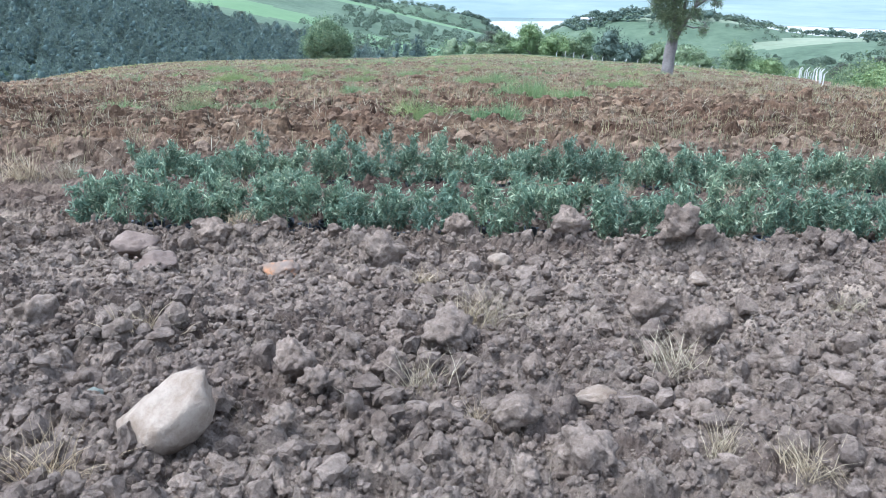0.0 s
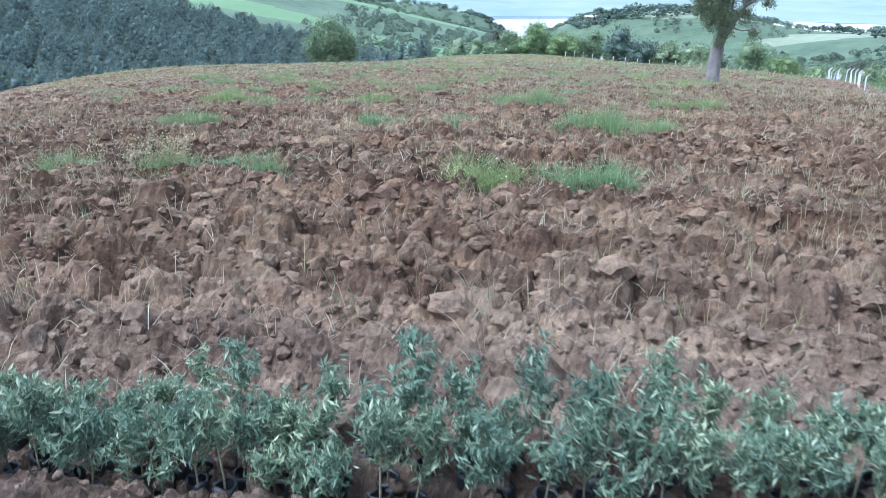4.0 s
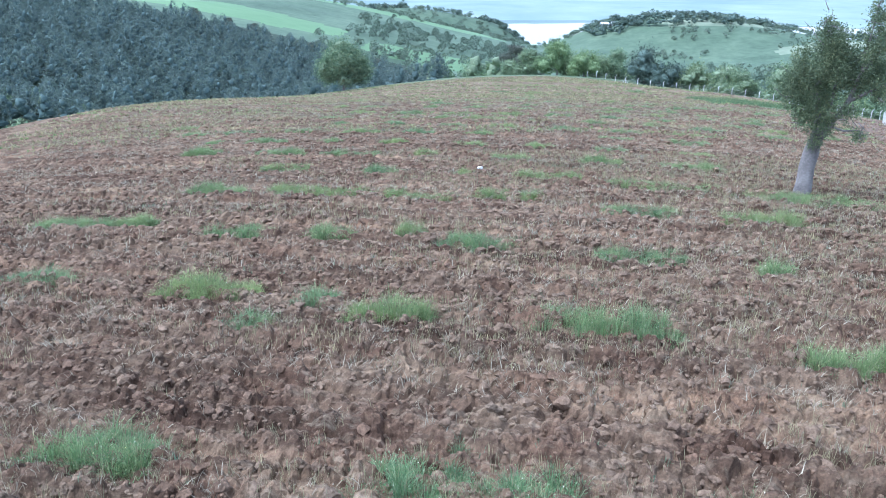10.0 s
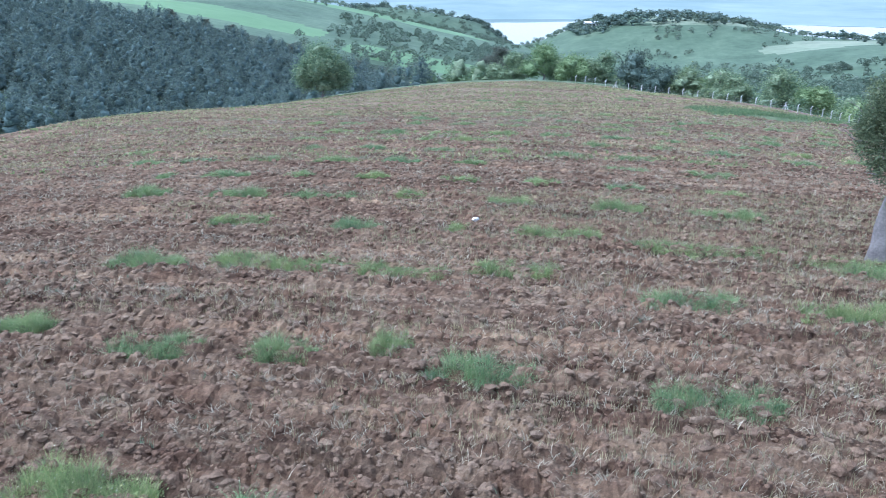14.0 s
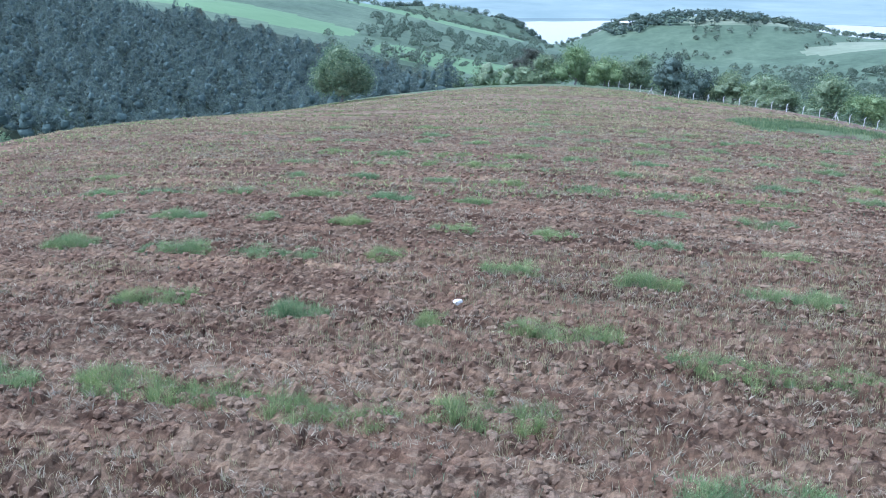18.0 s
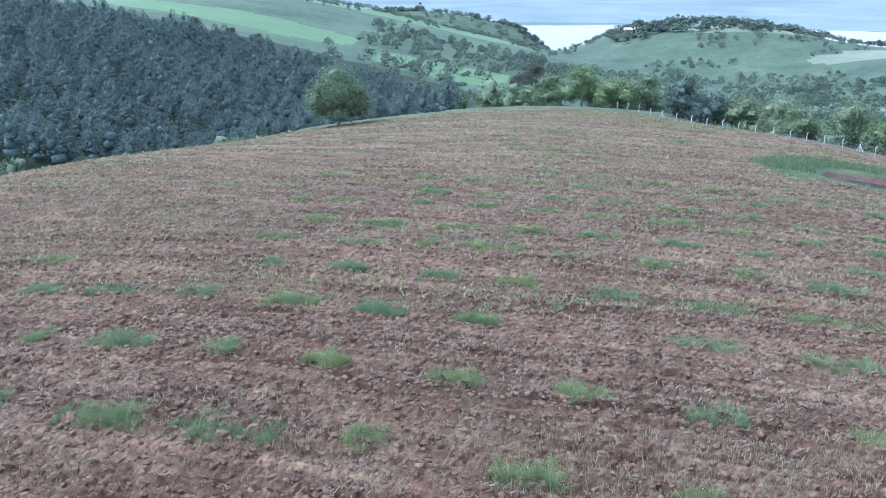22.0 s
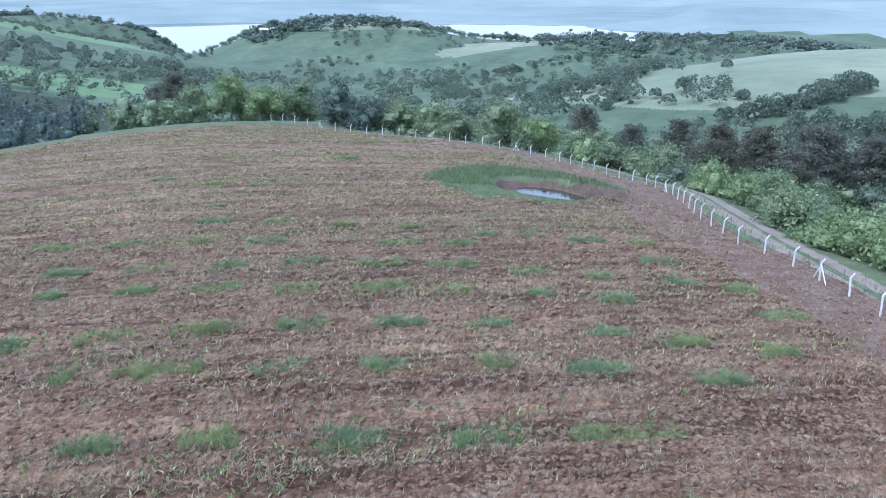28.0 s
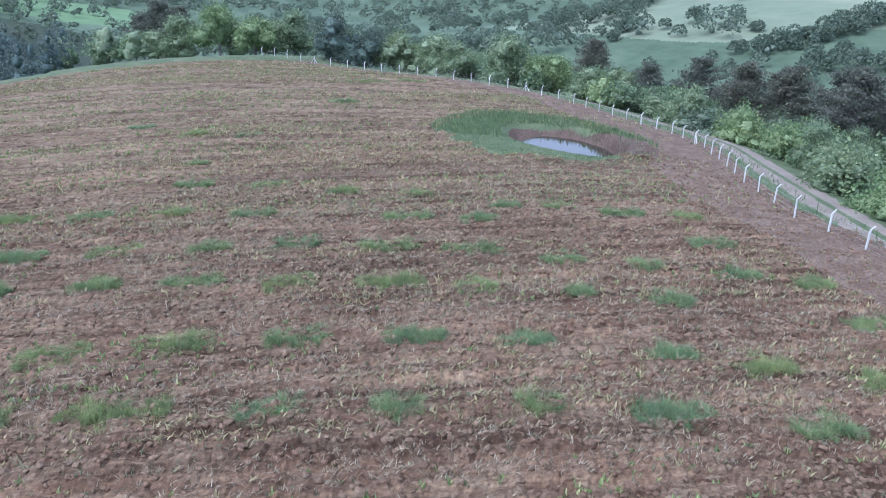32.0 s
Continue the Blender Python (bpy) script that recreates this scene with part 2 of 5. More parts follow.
# Soil darker, clods paler: shaded gaps and lit tops put into the base colours.
SOIL = soil_material("ploughed_soil", (0.104, 0.064, 0.0415), (0.142, 0.098, 0.064), litter=0.55)
CLOD = soil_material("clod_soil", (0.143, 0.092, 0.061), (0.188, 0.137, 0.094), island=True)
MEADOW = speckled("meadow", [(0.36, (0.055, 0.083, 0.05)), (0.5, (0.08, 0.114, 0.07)), (0.64, (0.113, 0.15, 0.093))], 0.12, 0.3, second=0.018)
VERGE = speckled("verge_grass", [(0.3, (0.05, 0.075, 0.036)), (0.5, (0.085, 0.11, 0.055)), (0.7, (0.14, 0.15, 0.085))], 2.5, 0.05)
CROP = speckled("green_crop", [(0.3, (0.10, 0.165, 0.078)), (0.5, (0.12, 0.19, 0.092)), (0.7, (0.145, 0.215, 0.11))], 0.08, 0.1)
PALE = speckled("pale_pasture", [(0.36, (0.13, 0.162, 0.105)), (0.5, (0.17, 0.20, 0.132)), (0.64, (0.22, 0.245, 0.168))], 0.07, 0.1)
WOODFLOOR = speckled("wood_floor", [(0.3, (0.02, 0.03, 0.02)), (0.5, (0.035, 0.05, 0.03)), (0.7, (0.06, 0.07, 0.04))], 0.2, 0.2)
TRACK = speckled("dirt_track", [(0.3, (0.15, 0.122, 0.098)), (0.5, (0.2, 0.168, 0.137)), (0.7, (0.26, 0.225, 0.187))], 3.0, 0.03)
BANK = soil_material("pond_bank", (0.085, 0.06, 0.047), (0.125, 0.092, 0.074))
HEADLAND = soil_material("headland_soil", (0.122, 0.085, 0.062), (0.168, 0.126, 0.096))
STONE = speckled("pale_stone", [(0.36, (0.17, 0.125, 0.09)), (0.5, (0.245, 0.19, 0.145)), (0.64, (0.33, 0.27, 0.215))], 18, 0.03, 0.9, 3.0)
STONE_GREY = speckled("grey_stone", [(0.3, (0.12, 0.085, 0.068)), (0.5, (0.175, 0.13, 0.105)), (0.7, (0.24, 0.185, 0.15))], 24, 0.03, 0.9, 5.0)
STONE_RUST = speckled("rust_stone", [(0.40, (0.19, 0.15, 0.122)), (0.52, (0.22, 0.155, 0.115)), (0.64, (0.33, 0.17, 0.09))], 14, 0.02, 0.9, 7.0)
STONE_GREEN = speckled("lichen_stone", [(0.3, (0.15, 0.15, 0.13)), (0.5, (0.19, 0.205, 0.175)), (0.7, (0.24, 0.27, 0.23))], 30, 0.01, 0.85, 6.0)
WHITE_STONE = speckled("white_stone", [(0.3, (0.55, 0.53, 0.5)), (0.7, (0.8, 0.79, 0.76))], 14, 0.01, 0.8)
STRAW = leafy("straw", (0.22, 0.172, 0.118), (0.37, 0.308, 0.22), (0.49, 0.42, 0.315), 0.2)
BLADE = leafy("green_blade", (0.115, 0.18, 0.08), (0.225, 0.31, 0.135), (0.42, 0.45, 0.25), 0.42, 0.15)
BLUEBLADE = leafy("weed_leaf", (0.10, 0.15, 0.095), (0.17, 0.23, 0.14), (0.26, 0.28, 0.17), 0.35)
DRYGRASS = leafy("dry_grass", (0.20, 0.18, 0.10), (0.34, 0.30, 0.18), (0.42, 0.38, 0.22), 0.3)
FLOWER = leafy("pale_flower", (0.6, 0.6, 0.5), (0.75, 0.74, 0.62), (0.7, 0.62, 0.2), 0.2)
OLIVE = leafy("olive_leaf", (0.09, 0.14, 0.10), (0.20, 0.275, 0.192), (0.48, 0.54, 0.40), 0.4)
STEM = speckled("sapling_bark", [(0.3, (0.13, 0.12, 0.075)), (0.5, (0.2, 0.19, 0.12)), (0.7, (0.28, 0.27, 0.18))], 60, 0.002)
BAG = speckled("black_film", [(0.3, (0.012, 0.013, 0.016)), (0.7, (0.03, 0.032, 0.038))], 25, 0.01, 0.45, spec=0.5)
BARK = speckled("tree_bark", [(0.3, (0.09, 0.08, 0.075)), (0.5, (0.175, 0.155, 0.145)), (0.7, (0.28, 0.255, 0.24))], 9, 0.03, second=1.2)
LEAF = leafy("tree_leaf", (0.115, 0.165, 0.098), (0.205, 0.27, 0.155), (0.31, 0.36, 0.20), 0.42)
PEARLEAF = leafy("pear_leaf", (0.085, 0.115, 0.07), (0.15, 0.19, 0.108), (0.22, 0.255, 0.145), 0.42)
LEAF_LIGHT = leafy("light_leaf", (0.11, 0.17, 0.075), (0.20, 0.27, 0.12), (0.28, 0.33, 0.16), 0.35)
LEAF_MID = leafy("scrub_leaf", (0.095, 0.13, 0.098), (0.15, 0.19, 0.14), (0.205, 0.245, 0.175), 0.45)
LEAF_DARK = leafy("dark_leaf", (0.05, 0.072, 0.058), (0.09, 0.12, 0.092), (0.13, 0.155, 0.115), 0.3)
LEAF_GREY = leafy("grey_leaf", (0.10, 0.135, 0.095), (0.17, 0.215, 0.15), (0.23, 0.275, 0.19), 0.35)
# Wood across the valley: needles lightened and blued, haze put into the colour.
NEEDLE = leafy("pine_needle", (0.085, 0.118, 0.115), (0.12, 0.16, 0.146), (0.155, 0.198, 0.17), 0.5)
PINE = leafy("dark_needle", (0.10, 0.11, 0.09), (0.155, 0.165, 0.13), (0.21, 0.215, 0.165), 0.5)
RANK = leafy("rank_blade", (0.095, 0.145, 0.065), (0.185, 0.245, 0.115), (0.30, 0.33, 0.17), 0.42)
CONCRETE = speckled("post_concrete", [(0.3, (0.42, 0.41, 0.39)), (0.5, (0.55, 0.54, 0.51)), (0.7, (0.66, 0.65, 0.62))], 12, 0.004, 0.8)
WIRE, _n, _l, _b = shader("galvanised_wire", 0.45, 0.5)
_b.inputs["Base Color"].default_value, _b.inputs["Metallic"].default_value = (0.42, 0.43, 0.44, 1), 0.9
LIME = speckled("limewash", [(0.3, (0.6, 0.59, 0.56)), (0.7, (0.8, 0.79, 0.76))], 1.5, 0.01, 0.8)
SHEET = speckled("roof_sheet", [(0.3, (0.62, 0.63, 0.64)), (0.7, (0.78, 0.79, 0.8))], 0.8, 0.01, 0.4)
# Barn windows, and a painted stand-in for the shade inside the doorway.
DARK_PANEL, _n, _l, _b = shader("dark_panel", 0.2, 0.5)
_b.inputs["Base Color"].default_value = (0.03, 0.03, 0.035, 1)
LAKE = water_material("lake_water", (0.05, 0.07, 0.08), 0.02, 0.03, 1.45)
PONDWATER = water_material("pond_water", (0.035, 0.03, 0.022), 0.02, 0.6, 2.0)
BLUEFILM = speckled("blue_film", [(0.3, (0.015, 0.02, 0.05)), (0.7, (0.03, 0.045, 0.1))], 20, 0.01, 0.4)


def hazed(name, dark, light, glow):
    """Land so far off that its haze is painted in as an even glow."""
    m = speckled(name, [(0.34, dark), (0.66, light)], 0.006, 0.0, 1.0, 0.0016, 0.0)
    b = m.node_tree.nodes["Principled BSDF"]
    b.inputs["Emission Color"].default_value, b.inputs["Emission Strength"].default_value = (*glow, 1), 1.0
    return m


HAZED_LAND = hazed("hazed_country", (0.035, 0.055, 0.045), (0.135, 0.15, 0.12), (0.115, 0.145, 0.16))


def dense(of, dark, light):
    """The closed inside of a crown: clumped leaves, rough all over."""
    return speckled("dense_" + of, [(0.34, dark), (0.5, [(a + b) / 2 for a, b in zip(dark, light)]), (0.66, light)], 2.6, 0.5, 0.9, 0.25)


# The pine_needle entry has the same haze mixed into its tones.
DENSE = {"scrub_leaf": dense("scrub_leaf", (0.095, 0.125, 0.095), (0.17, 0.205, 0.15)), "tree_leaf": dense("tree_leaf", (0.125, 0.16, 0.095), (0.235, 0.285, 0.17)), "light_leaf": dense("light_leaf", (0.14, 0.195, 0.095), (0.265, 0.325, 0.16)),
         "dark_leaf": dense("dark_leaf", (0.06, 0.088, 0.075), (0.12, 0.16, 0.13)), "grey_leaf": dense("grey_leaf", (0.11, 0.14, 0.095), (0.19, 0.23, 0.155)),
         "pine_needle": dense("pine_needle", (0.062, 0.093, 0.09), (0.118, 0.16, 0.142))}


# ---- mesh helpers ----
RNG = np.random.default_rng(7)


def build(name, verts, faces, mats, index=None, flat=True):
    """A mesh from arrays: faces all of one size."""
    verts, faces = np.asarray(verts, np.float32), np.asarray(faces, np.int32)
    me = bpy.data.meshes.new(name)
    k = faces.shape[1]
    me.vertices.add(len(verts)), me.loops.add(faces.size), me.polygons.add(len(faces))
    me.vertices.foreach_set("co", verts.ravel())
    me.loops.foreach_set("vertex_index", faces.ravel())
    me.polygons.foreach_set("loop_start", np.arange(0, faces.size, k, dtype=np.int32))
    for m in mats:
        me.materials.append(m)
    if index is not None:
        me.polygons.foreach_set("material_index", np.asarray(index, np.int32))
    me.polygons.foreach_set("use_smooth", np.logical_not(np.broadcast_to(flat, len(faces))))
    me.update(calc_edges=True)
    me.validate()
    return me


def part(name, me, parent, label=""):
    ob = new(name, me)
    ob.parent = parent
    return tagged(ob, label) if label else ob


def thing(name, label, category, group="", place=(0, 0, 0), kind=""):
    ob = new(name)
    ob.location = place
    return tagged(ob, label, category, group, kind)


def lattice(ix, iy, seed):
    """A random number for each cell of a grid."""
    h = (ix.astype(np.int64) * 374761393 + iy.astype(np.int64) * 668265263 + seed * 1442695041) & 0x7FFFFFFF
    h = ((h ^ (h >> 13)) * 1274126177) & 0x7FFFFFFF
    return ((h ^ (h >> 16)) & 0xFFFFF) / 1048575.0


def vnoise(x, y, seed=0):
    ix, iy = np.floor(x), np.floor(y)
    fx, fy = x - ix, y - iy
    fx, fy = fx * fx * (3 - 2 * fx), fy * fy * (3 - 2 * fy)
    a, b = lattice(ix, iy, seed), lattice(ix + 1, iy, seed)
    c, d = lattice(ix, iy + 1, seed), lattice(ix + 1, iy + 1, seed)
    return (a * (1 - fx) + b * fx) * (1 - fy) + (c * (1 - fx) + d * fx) * fy


def fbm(x, y, seed=0, octaves=4):
    return sum(vnoise(x * 2 ** k, y * 2 ** k, seed + k) * 0.5 ** k for k in range(octaves)) / sum(0.5 ** k for k in range(octaves))


def lumps(x, y, cell, seed, keep=0.93):
    """Broken earth: rounded lumps of many sizes, one to a cell, up to 0.5 cells high."""
    best = np.zeros_like(x)
    wx = x + 0.6 * cell * (vnoise(x / cell * 1.7, y / cell * 1.7, seed + 50) - 0.5)
    wy = y + 0.6 * cell * (vnoise(x / cell * 1.7, y / cell * 1.7, seed + 51) - 0.5)
    gx, gy = np.floor(wx / cell), np.floor(wy / cell)
    for i in (-1, 0, 1):
        for j in (-1, 0, 1):
            cx, cy = gx + i, gy + j
            px, py = (cx + 0.15 + 0.7 * lattice(cx, cy, seed)) * cell, (cy + 0.15 + 0.7 * lattice(cx, cy, seed + 1)) * cell
            r = cell * (0.32 + 0.46 * lattice(cx, cy, seed + 2) ** 1.4)
            on = lattice(cx, cy, seed + 3) < keep
            turn = lattice(cx, cy, seed + 4) * 3.14
            ca, sa = np.cos(turn), np.sin(turn)
            u, v = ca * (wx - px) + sa * (wy - py), ca * (wy - py) - sa * (wx - px)
            q = (u / r) ** 2 + (v / (0.75 * r)) ** 2
            tilt = 1 + 0.22 * u / r + 0.5 * (lattice(cx, cy, seed + 5) - 0.5) * v / r
            dome = np.sqrt((1 - q).clip(0))
            best = np.maximum(best, np.where(on, r * 0.62 * tilt * np.minimum(0.8 + 0.2 * dome, dome * 1.15), 0))
    return best


SAPLING_ROWS = [(7.42, -0.17, -3.2, 6.2), (10.25, -0.16, -3.6, 6.6)]  # y where x is 0, slope, first x, last x


def mounds(x, y):
    """The banked earth on either side of the saplings, and the hollow they stand in."""
    z = 0 * x
    for y0, slope, xa, xb in SAPLING_ROWS:
        d = y - (y0 + slope * x)
        on = smooth(x, xa - 0.9, xa - 0.1)
        z = z - 0.07 * on * np.exp(-(d / 0.36) ** 4) + 0.12 * on * np.exp(-((d + 0.62) / 0.2) ** 2) * (0.5 + vnoise(x * 2.2, y * 0.8, 91))
        z = z + 0.14 * on * np.exp(-((d - 1.0) / 0.42) ** 2) * (0.2 + 1.2 * vnoise(x * 1.3, y * 0.7, 92))
    return z


def tilled(x, y):
    """1 on ploughed ground, 0 on grass, bank and track."""
    d = outside(x, y)
    edge = smooth(-d + 1.5 * (vnoise(x * 0.4, y * 0.4, 5) - 0.5), -1.6, -0.6)
    ring = pond_ring(x, y) + 0.25 * (vnoise(x * 0.5, y * 0.5, 8) - 0.5)
    return edge * smooth(ring, 1.10, 1.18)


def headland(x, y):
    """The smoother strip along the fence where the plough turns."""
    gap = field_edges(y)[1] - x + 3.0 * (vnoise(x * 0.18, y * 0.18, 48) - 0.5)
    return (gap < np.interp(y, [80, 110, 130, 160, 185, 230], [4.0, 5.5, 7.5, 11.5, 9.0, 3.0])) & (y > 78)


def clods(x, y):
    """How far broken earth stands above the smooth ground."""
    t = tilled(x, y)
    near = 1 - smooth(y, 8, 12.5)
    low = 0.72 - 0.2 * near
    rough = 0.55 + 0.75 * vnoise(x * 0.28, y * 0.45, 33)
    furrow = np.sin((y + 0.3 * x + 0.5 * vnoise(x * 0.3, y * 0.3, 12)) * 2 * np.pi / 1.15)
    ridge = np.sin((y + 0.28 * x + 1.2 * vnoise(x * 0.12, y * 0.12, 14)) * 2 * np.pi / 2.9)
    big = lumps(x, y, 0.46, 3) * (0.28 + 0.9 * (1 - near) * 0.75) * (1 - 0.15 * smooth(y, 60, 160))
    mid = lumps(x, y, 0.27, 13) * (1.0 - 0.15 * (1 - near)) * (1 - smooth(y, 75, 120))
    small = 1.25 * lumps(x, y, 0.085, 23) * (1 - smooth(y, 20, 36))
    slab = lumps(x * 0.5, y, 0.8, 43, 0.6) * smooth(y, 11, 20) * (0.30 - 0.14 * smooth(y, 45, 80))
    mid2 = lumps(x + 3.3, y + 1.7, 0.15, 53) * (1 - smooth(y, 55, 95))
    h = (0.9 + 0.9 * smooth(y, 11, 14) * (1 - 0.35 * smooth(y, 70, 130))) * low * rough * np.maximum(big, mid) + 0.75 * mid2 + 0.8 * small + slab + (0.085 * furrow + 0.07 * ridge) * (1 - near) + 0.10 * (fbm(x * 0.9, y * 0.9, 61, 3) - 0.5)
    crumb = 0.13 * (fbm(x * 9, y * 9, 63, 3) - 0.5) * (1 - 0.5 * smooth(y, 40, 90))
    h = h * np.where(headland(x, y), 0.6, 1.0)
    return t * (h + crumb) + mounds(x, y)


# ---- the ground: one sheet, finely broken where the plough has been ----
def ground_rows():
    ys, v = [-900.0, -500.0, -250.0, -120.0, -60.0, -30.0, -14.0, -6.0, -2.0, 0.0, 1.0, 1.5], 1.9
    while v < 300:
        ys.append(v)
        v += 0.020 + 0.0024 * v
    step = 0.9
    while v < 4990:
        ys.append(v)
        v, step = v + step, step * (1.02 if v < 800 else 1.05)
    return np.array(ys + [5200.0])


def ground_mesh():
    ys = ground_rows()
    half = np.interp(ys, [-900, 2, 10, 30, 60, 100, 170, 300, 700, 5200], [4, 4, 7.5, 17, 32, 48, 78, 330, 560, 2600])
    mid = np.interp(ys, [0, 60, 100, 160, 300, 5200], [0.5, 2, 10, 16, 30, 300])
    dense = np.linspace(-1, 1, 480)
    far = 0.25 * 1.47 ** np.arange(26)
    x_in = mid[:, None] + half[:, None] * dense[None]
    x = np.concatenate([(mid - half)[:, None] - far[::-1][None], x_in, (mid + half)[:, None] + far[None]], 1)
    y = np.repeat(ys[:, None], x.shape[1], 1)
    z = land(x, y)
    sel = (y > 1) & (y < 300) & (x > -80) & (x < 100)
    z[sel] += clods(x[sel], y[sel])
    away = (y > 280) | (np.abs(x) > 95)
    z[away] += (2.2 * (fbm(x[away] * 0.02, y[away] * 0.02, 71, 3) - 0.5)) * smooth(np.hypot(x[away], y[away]), 280, 420)
    rows, cols = x.shape
    i = np.arange((rows - 1) * (cols - 1))
    a = (i // (cols - 1)) * cols + i % (cols - 1)
    faces = np.stack([a, a + 1, a + cols + 1, a + cols], 1)
    cx, cy = x.ravel()[a] * 0.5 + x.ravel()[a + cols + 1] * 0.5, y.ravel()[a] * 0.5 + y.ravel()[a + cols + 1] * 0.5
    cover = land_cover(cx, cy)
    return build("ground", np.stack([x, y, z], -1).reshape(-1, 3), faces, [SOIL, MEADOW, VERGE, CROP, PALE, WOODFLOOR, TRACK, BANK, HAZED_LAND, HEADLAND], cover, flat=cover == 0)


TRACK_LINE = [(40, 70), (50, 98), (58.6, 117), (61.5, 123), (66, 132), (73, 145), (81.5, 159), (88, 175), (92, 200), (90, 225)]
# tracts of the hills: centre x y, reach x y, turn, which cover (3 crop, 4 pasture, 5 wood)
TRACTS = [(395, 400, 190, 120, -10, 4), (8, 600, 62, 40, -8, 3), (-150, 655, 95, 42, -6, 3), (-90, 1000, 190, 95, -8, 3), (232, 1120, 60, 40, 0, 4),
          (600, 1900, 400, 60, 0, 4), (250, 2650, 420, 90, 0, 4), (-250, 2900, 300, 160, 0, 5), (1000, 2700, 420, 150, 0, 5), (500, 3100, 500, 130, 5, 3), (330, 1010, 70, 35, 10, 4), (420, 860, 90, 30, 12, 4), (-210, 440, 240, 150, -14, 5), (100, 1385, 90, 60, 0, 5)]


def forest(x, y):
    """Where pine wood covers the hill across the valley."""
    top = np.interp(x, [-600, -260, -150, -100, -40, 0, 60], [550, 535, 528, 515, 480, 440, 380])
    return (y < top + 14 * (vnoise(x * 0.03, y * 0.03, 17) - 0.5)) & (y > 290) & (x < 2) & (x > -620)


def land_cover(x, y):
    c = np.ones(len(x), int)
    wob = vnoise(x * 0.02, y * 0.02, 27) - 0.5
    for tx, ty, rx, ry, turn, what in TRACTS:
        ca, sa = math.cos(radians(turn)), math.sin(radians(turn))
        u, v = ca * (x - tx) + sa * (y - ty), ca * (y - ty) - sa * (x - tx)
        c[(np.abs(u / rx) ** 3 + np.abs(v / ry) ** 3) < 1 + wob * 0.6] = what
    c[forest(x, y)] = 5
    # farthest land takes the cover with haze painted as glow
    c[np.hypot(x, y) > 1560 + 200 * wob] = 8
    d = outside(x, y)
    near = (y > -20) & (y < 330) & (x > -110) & (x < 130)
    c[near & (d < 22) & (x > 0)] = 2
    c[near & (d < 7) & (x <= 0)] = 2
    tx = np.interp(y, [p[1] for p in TRACK_LINE], [p[0] for p in TRACK_LINE])
    rut = np.abs(x - tx) * 0.82
    c[near & (rut < 2.0 + 0.5 * (vnoise(x, y, 37) - 0.5)) & (rut > 0.35) & (y < 225) & (y > 60)] = 6
    till = tilled(x, y) > 0.5
    c[near & till & (y < 275)] = 0
    c[near & till & headland(x, y)] = 9
    ring = pond_ring(x, y)
    well = np.hypot((x - 59.8) / 7.0, (y - 163.2) / 12.2)
    c[(well < 1.04 + 0.25 * (vnoise(x * 0.4, y * 0.4, 47) - 0.5)) & near] = 7
    return c


ground = tagged(new("ground", ground_mesh()), "ploughed reddish brown field on a hilltop among green hills", "ground", kind="structure")
me = build("lake", [(-2500, 1290, LAKE_Z), (5000, 1290, LAKE_Z), (5000, 4000, LAKE_Z), (-2500, 4000, LAKE_Z)], [(0, 1, 2, 3)], [LAKE])
tagged(new("water", me), "pale still reservoir lying between green hills", "lake", kind="structure")


def pond_surface():
    n = 48
    a = np.linspace(0, 2 * np.pi, n, endpoint=False)
    r = 0.66 + 0.05 * np.sin(3 * a) + 0.03 * np.sin(5 * a + 1)
    ring = np.stack([59.8 + r * 9.5 * np.cos(a), 163.2 + r * 16.5 * np.sin(a), np.full(n, POND_Z)], 1)
    verts = np.concatenate([[[59.8, 163.2, POND_Z]], ring])
    k = np.arange(n)
    return build("pond", verts, np.stack([0 * k, 1 + k, 1 + (k + 1) % n], 1), [PONDWATER])


tagged(new("pond_water", pond_surface()), "brown still water in a dug pond", "pond", kind="structure")


# ---- plant and stone makers ----
def blades(base, height, width, lean, bend=0.5):
    """Grass blades: base points, heights and widths, lean as x y of the tip per metre. Vertices and triangles."""
    n = len(base)
    a = RNG.uniform(0, 2 * np.pi, n)
    side = np.stack([np.cos(a), np.sin(a), 0 * a], 1) * (width / 2)[:, None]
    rise = np.sqrt(np.clip(1 - (lean ** 2).sum(1), 0.02, 1))
    mid = base + np.stack([lean[:, 0] * bend * 0.5, lean[:, 1] * bend * 0.5, 0.5 * rise + 0.07], 1) * height[:, None]
    tip = base + np.stack([lean[:, 0], lean[:, 1], rise], 1) * height[:, None]
    v = np.stack([base - side, base + side, mid - side * 0.7, mid + side * 0.7, tip], 1).reshape(-1, 3)
    k = np.arange(n)[:, None, None] * 5
    f = (k + np.array([[0, 1, 3], [0, 3, 2], [2, 3, 4]])).reshape(-1, 3)
    return v, f


def leaves(centre, size, ratio=0.5, up=0.0):
    """Leaves: four-cornered, folded along the middle, turned at random."""
    n = len(centre)
    d = RNG.normal(size=(n, 3))
    d[:, 2] += up
    d /= np.linalg.norm(d, axis=1)[:, None]
    e = np.cross(d, RNG.normal(size=(n, 3)))
    e /= np.linalg.norm(e, axis=1)[:, None]
    nrm = np.cross(d, e)
    s = (size if np.ndim(size) else np.full(n, size))[:, None]
    v = np.stack([centre - d * s / 2, centre + e * s * ratio / 2 + nrm * s * 0.08, centre + d * s / 2, centre - e * s * ratio / 2 + nrm * s * 0.08], 1).reshape(-1, 3)
    k = np.arange(n)[:, None, None] * 4
    return v, (k + np.array([[0, 1, 2], [0, 2, 3]])).reshape(-1, 3)


